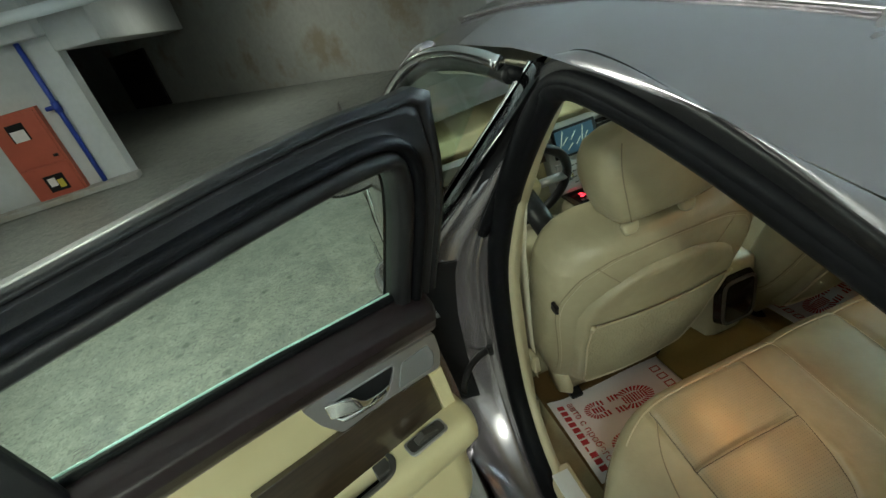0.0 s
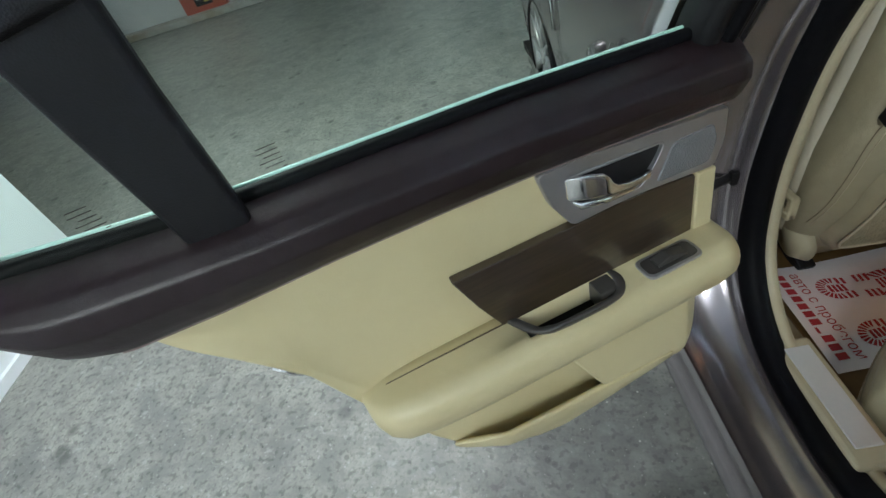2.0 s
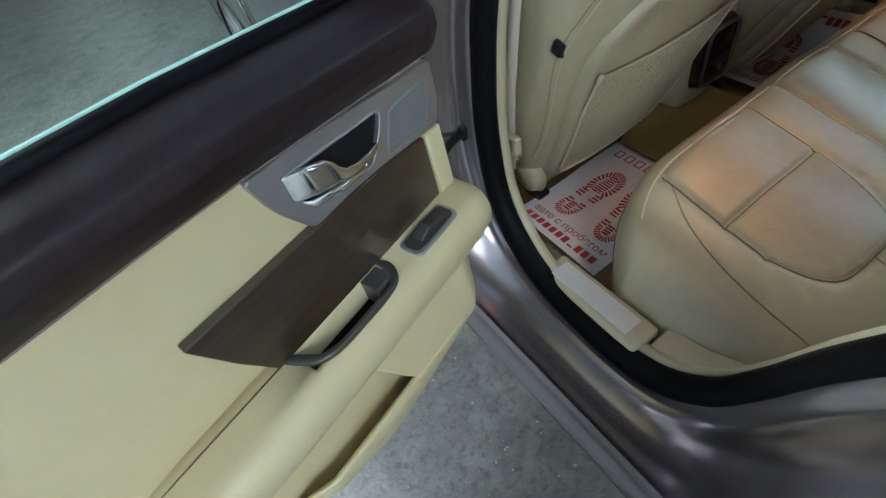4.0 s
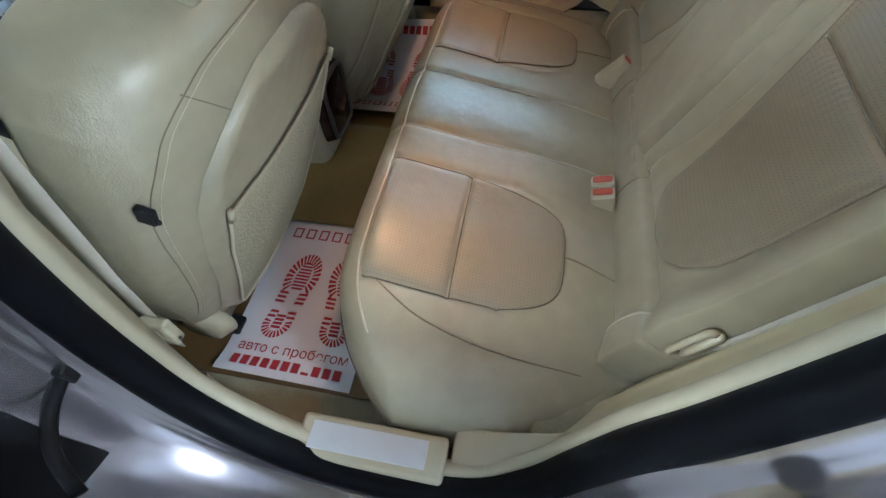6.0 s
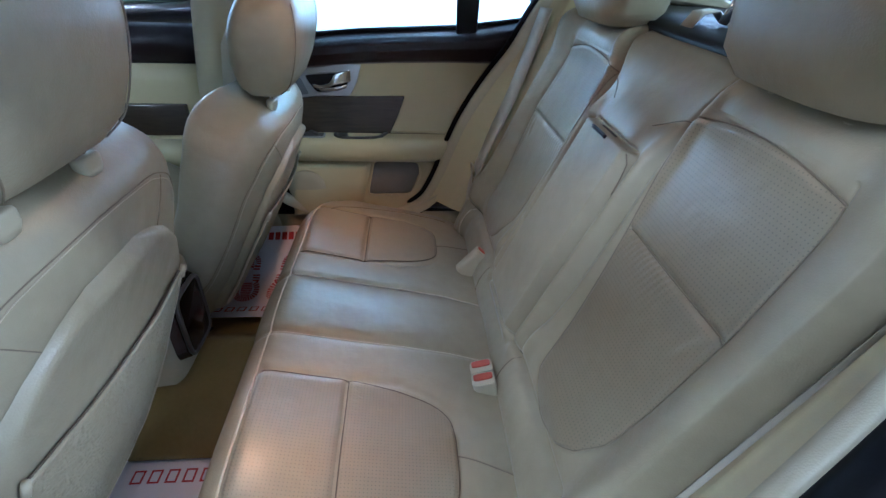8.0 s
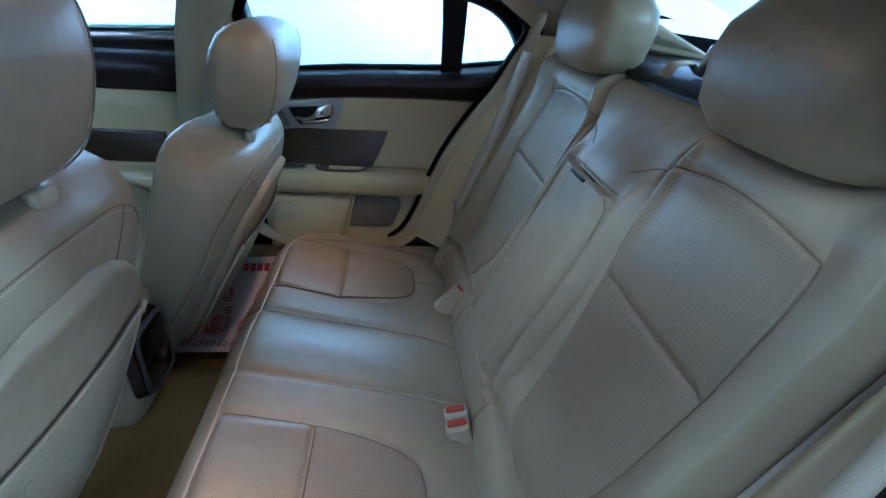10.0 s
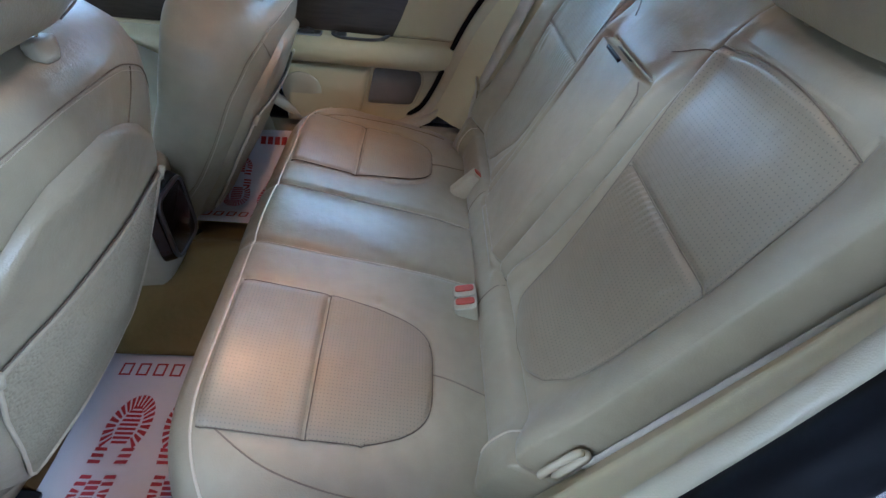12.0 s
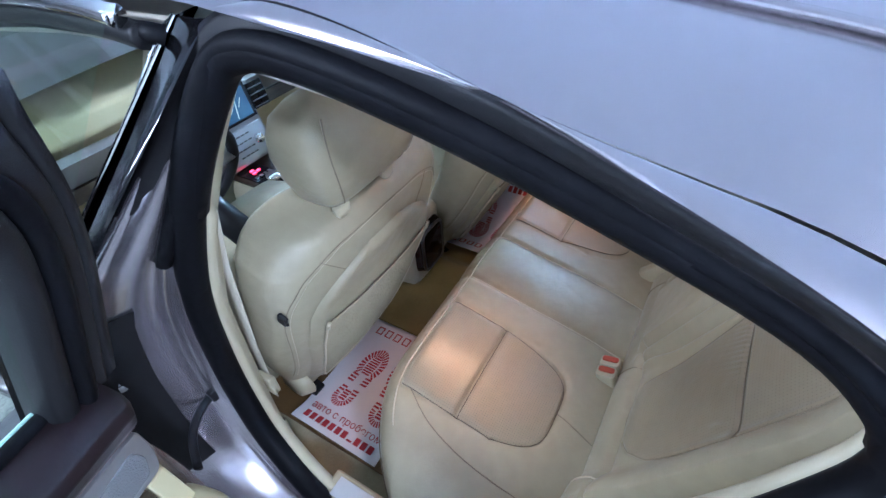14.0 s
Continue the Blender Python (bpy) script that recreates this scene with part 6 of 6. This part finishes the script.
part("sheet", slab(rounded([(.69, .66), (.24, .66), (.24, .06), (.69, .08)], .04), .258, .266), mat_brown, fm, bevel=0.002)


def hump(x):
    return 0.262 + 0.092 * math.exp(-(x / 0.15) ** 4)


tm = group_of("tunnel_mat", "glossy tan rubber mat over the centre tunnel", "floor mat")
part("sheet", grid(lambda a, b: Vector((-0.19 + 0.46 * a, 0.10 + 0.40 * b - 0.03 * (2 * a - 1) ** 2 * b, hump(-0.19 + 0.46 * a) + 0.008)), 50, 14), mat_rubber, tm, solid=0.006)
part("raised_edge", tube([Vector((x, 0.49, hump(x) + 0.012)) for x in np.linspace(-.19, .27, 40)], 0.006, 8), mat_rubber, tm)
for k in range(9):
    bx, by = 0.06 + 0.045 * (k % 3) + 0.012 * (k // 3), 0.40 + 0.028 * (k // 3) - 0.004 * (k % 3)
    part("dimple", loft([[Vector((bx + x, by + y, hump(bx + x) + 0.008 + h)) for x, y in superring(0, 0, .013 * f, .007 * f, 1, 14)] for f, h in ((1, 0), (.8, .004), (.3, .006))]), mat_rubber, tm)


def words(text, size, m, parent, lab):
    cu = bpy.data.curves.new("words", "FONT")
    cu.body, cu.size, cu.align_x = text, size, "LEFT"
    tmp = bpy.data.objects.new("words", cu)
    scene.collection.objects.link(tmp)
    bpy.context.view_layer.update()
    me = bpy.data.meshes.new_from_object(tmp.evaluated_get(bpy.context.evaluated_depsgraph_get()))
    bpy.data.objects.remove(tmp)
    me.materials.clear()
    me.materials.append(ink)
    ob = new("lettering", me)
    ob.parent = parent
    ob.matrix_local = m
    if lab:
        ob["label"] = lab
    return ob


def footprint(parent, cx, cy, place, lean):
    """A shoe sole print along the sheet's length: ribs round the rim and bars in the middle."""
    quads = []

    def add(pts):
        quads.append([place(cx + a, cy + b + lean * a) for a, b in pts])

    def flush():
        verts = [p for q in quads for p in q]
        ob = part("sole_print", (verts, [tuple(range(4 * k, 4 * k + 4)) for k in range(len(quads))]), ink, parent, "red printed shoe sole", smooth=False)
        ob["kind"] = "stuff"
        quads.clear()

    def rib(mid, la, lb, q, w, r0, r1, taper):
        for f0, f1 in ((q - w, q + w),):
            add([(mid + la * r * math.cos(g), lb * r * math.sin(g)) for r, g in ((r0, q - w * taper), (r1, f0), (r1, f1), (r0, q + w * taper))])
    # front of the sole, open toward the heel
    for k in range(21):
        rib(0.052, 0.064, 0.040, -2.25 + 4.5 * k / 20, 0.072, 0.56, 1.0, 0.9)
    for sd in (-1, 1):
        for k in range(3):
            add([(0.004 - 0.0115 * k, sd * 0.034), (0.011 - 0.0115 * k, sd * 0.035), (0.010 - 0.0115 * k, sd * 0.014), (0.004 - 0.0115 * k, sd * 0.012)])
    for k in range(9):
        a = 0.018 + 0.0086 * k
        w = 0.017 * math.sqrt(max(0.05, 1 - ((a - 0.045) / 0.048) ** 2))
        add([(a, -w), (a + 0.0052, -w), (a + 0.0052, w), (a, w)])
    flush()
    # heel
    for k in range(13):
        rib(-0.072, -0.036, 0.033, -1.75 + 3.5 * k / 12, 0.098, 0.52, 1.0, 0.85)
    for sd in (-1, 1):
        add([(-0.058, sd * 0.033), (-0.051, sd * 0.032), (-0.052, sd * 0.013), (-0.058, sd * 0.013)])
        add([(-0.046, sd * 0.031), (-0.039, sd * 0.030), (-0.040, sd * 0.011), (-0.046, sd * 0.011)])
    for k in range(4):
        a = -0.084 + 0.0095 * k
        add([(a, -0.011), (a + 0.0065, -0.011), (a + 0.0065, 0.011), (a, 0.011)])
    flush()


def paper_mat(m, label, curl):
    """A paper foot mat: a runs along its length toward the car's middle, b across it."""
    pm = group_of("paper_mat", label, "paper mat", "paper mats", m=m)

    def sheet_z(a, b):
        return 0.003 + curl * math.exp(-((a - 0.40) / 0.07) ** 2) * 0.030 + 0.012 * math.exp(-((a) / 0.035) ** 2) * (b / 0.3) + curl * 0.085 * math.exp(-a / 0.10) + 0.003 * math.sin(a * 18 + b * 7)

    def place(a, b, lift=0.0012):
        return Vector((a, b, sheet_z(a, b) + lift))
    part("sheet", grid(lambda s, t: place(0.41 * s, 0.295 * t, 0.0), 40, 24), paper, pm)
    footprint(pm, 0.195, 0.200, place, -0.10)
    footprint(pm, 0.195, 0.082, place, 0.12)
    # large words as one plain bar per letter, the small line in plain letters
    for k in range(7):
        b0, w, h, t = 0.262 - 0.034 * k, 0.023, 0.030, 0.004
        ring = [[(0.355, b0), (0.355, b0 - w), (0.355 + h, b0 - w), (0.355 + h, b0)], [(0.355 + t, b0 - t), (0.355 + t, b0 - w + t), (0.355 + h - t, b0 - w + t), (0.355 + h - t, b0 - t)]]
        part("bar_letter", loft([[place(p, q) for p, q in r] for r in ring], True, False), ink, pm, "plain red frame", smooth=False)
    for k in range(11):
        b0 = 0.268 - 0.0225 * k
        hgt = 0.022 if k != 7 else 0.006
        part("bar_letter", ([place(0.018, b0), place(0.018, b0 - 0.0165), place(0.018 + hgt, b0 - 0.0165), place(0.018 + hgt, b0)], [(0, 1, 2, 3)]), ink, pm, "plain red bar", smooth=False)
    words("авто с пробегом", 0.031, Matrix.Translation((0.052, 0.268, 0.0085)) @ Matrix.Rotation(radians(-90), 4, "Z"), pm, "small red printed words")
    return pm


paper_mat(pose(-0.595, 0.185, 0.267), "white paper foot mat with red shoe prints on the floor", 0.0)
paper_mat(pose(0.64, 0.48, 0.267, 0, 0, 180), "white paper foot mat with red shoe prints, far footwell", 1.0)

# ---- centre console and dashboard ----
con = group_of("centre_console", "cream and dark centre console between the front seats", "console")
part("body", loft([[Vector((x, y, z)) for x, z in superring(0.0, zc, w, h, .45, 24)] for y, w, zc, h in ((.376, .055, .47, .085), (.40, .07, .46, .125), (.70, .10, .44, .15), (1.16, .11, .43, .155))]), cream_plastic, con)
part("rear_panel", loft([[Vector((x, y, z)) for x, z in superring(0.0, .51, w, h, .35, 24)] for y, w, h in ((.347, .048, .070), (.354, .060, .082), (.375, .068, .088))]), gloss_black, con, "gloss black rear panel", bevel=0.004)
part("rear_frame", tube([Vector((x, .349, z)) for x, z in superring(0, .51, .055, .076, .35, 40)], 0.005, 8, True), dark_metal, con, "dark metal surround")
part("lid", loft([[Vector((x, y, z)) for x, z in superring(0, .60, w, .028, .5, 22)] for y, w in ((.37, .07), (.39, .088), (.62, .088), (.64, .07))]), leather, con, "cream leather lid")
part("veneer_top", box(-.10, .10, .66, 1.165, .585, .60), wood, con, "walnut veneer top", smooth=False, bevel=0.004)
part("selector_plate", box(-.085, .005, .87, 1.13, .60, .606), gloss_black, con, "gloss black selector panel", smooth=False, bevel=0.002)
part("selector_end", box(-.088, .09, .845, .868, .598, .607), chrome, con, "bright trim strip", smooth=False, bevel=0.002)
part("selector_knob", tube([(-.04, .98, .60), (-.04, .98, .628)], 0.028, 20), chrome, con, "round chrome gear selector")
for k, (lx, ly) in enumerate(((-.055, 1.07), (-.035, 1.075), (-.05, 1.09))):
    part("indicator", box(lx, lx + .014, ly, ly + .010, .602, .609), red_glow, con, "lit red indicator", smooth=False)
for k in range(4):
    part("button", box(-.075 + .019 * k, -.062 + .019 * k, 1.03, 1.045, .606, .611), chrome, con, smooth=False, bevel=0.001)

wall_front = part("bulkhead", box(-.72, .72, 1.46, 1.50, .20, .92), carpet, smooth=False)
tagged(wall_front, "carpeted bulkhead behind the dashboard", "panel", kind="structure")
dash = group_of("dashboard", "cream dashboard with silver facia and screen", "dashboard", m=pose(0.025, 0.055, 0.01))
part("top_pad", loft([[Vector((x, y, z)) for y, z in ((1.20, .86), (1.16, .90), (1.20, .945), (1.45, .97), (1.62, .98), (1.62, .60), (1.25, .60))] for x in np.linspace(-.70, .70, 12)]), cream_soft, dash, bevel=0.01)
part("facia", loft([[Vector((x, y, z)) for y, z in ((1.13, .80), (1.12, .865), (1.16, .875), (1.16, .80))] for x in np.linspace(-.66, .66, 8)]), silver, dash, "brushed silver facia", smooth=False)
part("wood_strip", loft([[Vector((x, y, z)) for y, z in ((1.115, .755), (1.125, .795), (1.16, .795), (1.16, .755))] for x in (-.66, .66)]), wood, dash, "walnut veneer strip", smooth=False)
part("centre_facia", loft([[Vector((x, y, z)) for x in (-.165, .075)] + [Vector((x, y + 0.06, z)) for x in (.075, -.165)] for y, z in ((1.065, .605), (1.075, .70), (1.09, .76), (1.10, .88))]), silver, dash, "silver centre stack", smooth=False, bevel=0.006)
SM = Matrix.Translation((-0.045, 1.083, .82)) @ pose(0, 0, 0, -12, 0, 0)
def stack_part(name, x0, x1, z0, z1, d, mat, lab=""):
    g = box(x0, x1, -d, 0.004, z0, z1)
    return part(name, ([SM @ Vector(v) for v in g[0]], g[1]), mat, dash, lab, smooth=False, bevel=0.001)
stack_part("screen_frame", -.098, .098, -.060, .060, .006, dark_plastic, "black screen surround")
stack_part("screen", -.085, .085, -.050, .050, .008, screen_glow, "lit navigation screen")
for k in range(7):
    a = SM @ Vector((-.08 + .02 * k, -.0092, -.045 + .012 * (k * 3 % 5)))
    b = SM @ Vector((-.05 + .018 * k, -.0092, .045 - .014 * (k * 2 % 5)))
    part("map_line", tube([a, b], 0.0014, 4), screen_line, dash)
for vx in (.115, .15):
    stack_part("vent_frame", vx - .012, vx + .020, -.045, .045, .006, gloss_black, "dark air vent")
for k in range(4):
    stack_part("vent_slat", .104, .166, -.04 + .022 * k, -.036 + .022 * k, .009, dark_metal)
SM = Matrix.Translation((-0.045, 1.062, .685)) @ pose(0, 0, 0, -18, 0, 0)
stack_part("radio_panel", -.10, .10, -.055, .055, .005, silver, "silver control panel")
for kx in (-.06, .06):
    c = SM @ Vector((kx, 0, 0.0))
    n = (SM.to_3x3() @ Vector((0, -1, 0)))
    part("knob", tube([c, c + n * 0.022], 0.017, 18), chrome, dash, "chrome rotary knob")
for kx in (-.03, -.01, .01, .03):
    for kz in (-.035, -.012, .012, .035):
        stack_part("key", kx - .008, kx + .008, kz - .0025, kz + .0025, .007, dark_metal)
sw = group_of("steering_wheel", "dark steering wheel with cream and silver spokes", "steering wheel", m=pose(-.37, .93, .80, -65, 0, 0))
part("rim", tube([(.185 * math.cos(q), .185 * math.sin(q), 0) for q in np.linspace(0, 2 * math.pi, 48, endpoint=False)], 0.017, 10, True), dark_plastic, sw)
part("hub", loft([[Vector((x, y, z)) for x, y in superring(0, 0, .07 * f, .06 * f, .8, 24)] for z, f in ((-.02, 1), (.015, 1), (.03, .7))]), cream_soft, sw)
for q in (0, math.pi, -math.pi / 2):
    part("spoke", tube([(.06 * math.cos(q), .06 * math.sin(q), 0), (.18 * math.cos(q), .18 * math.sin(q), 0)], 0.016, 8), silver, sw)
part("column", tube([(0, 0, -0.02), (0, 0, -0.25)], 0.04, 12), dark_plastic, sw)

# roof lamp of the cabin
dome = group_of("cabin_lamp", "small warm lamp in the cabin's roof lining", "lamp")
part("bezel", box(-.11, .11, -.10, .0, 1.366, 1.41), cream_plastic, dome, smooth=False, bevel=0.006)
part("lens", box(-.045, .045, -.08, -.02, 1.358, 1.367), lamp_lens, dome, "lit warm lamp lens", smooth=False, bevel=0.002)
# lenses made up to go with the two added cushion beams
for bx in (-.075, .075):
    part("beam_lens", tube([(bx, -.05, 1.3665), (bx, -.05, 1.358)], 0.018, 16), lamp_lens, dome, "small round lit lens added for a cushion beam")
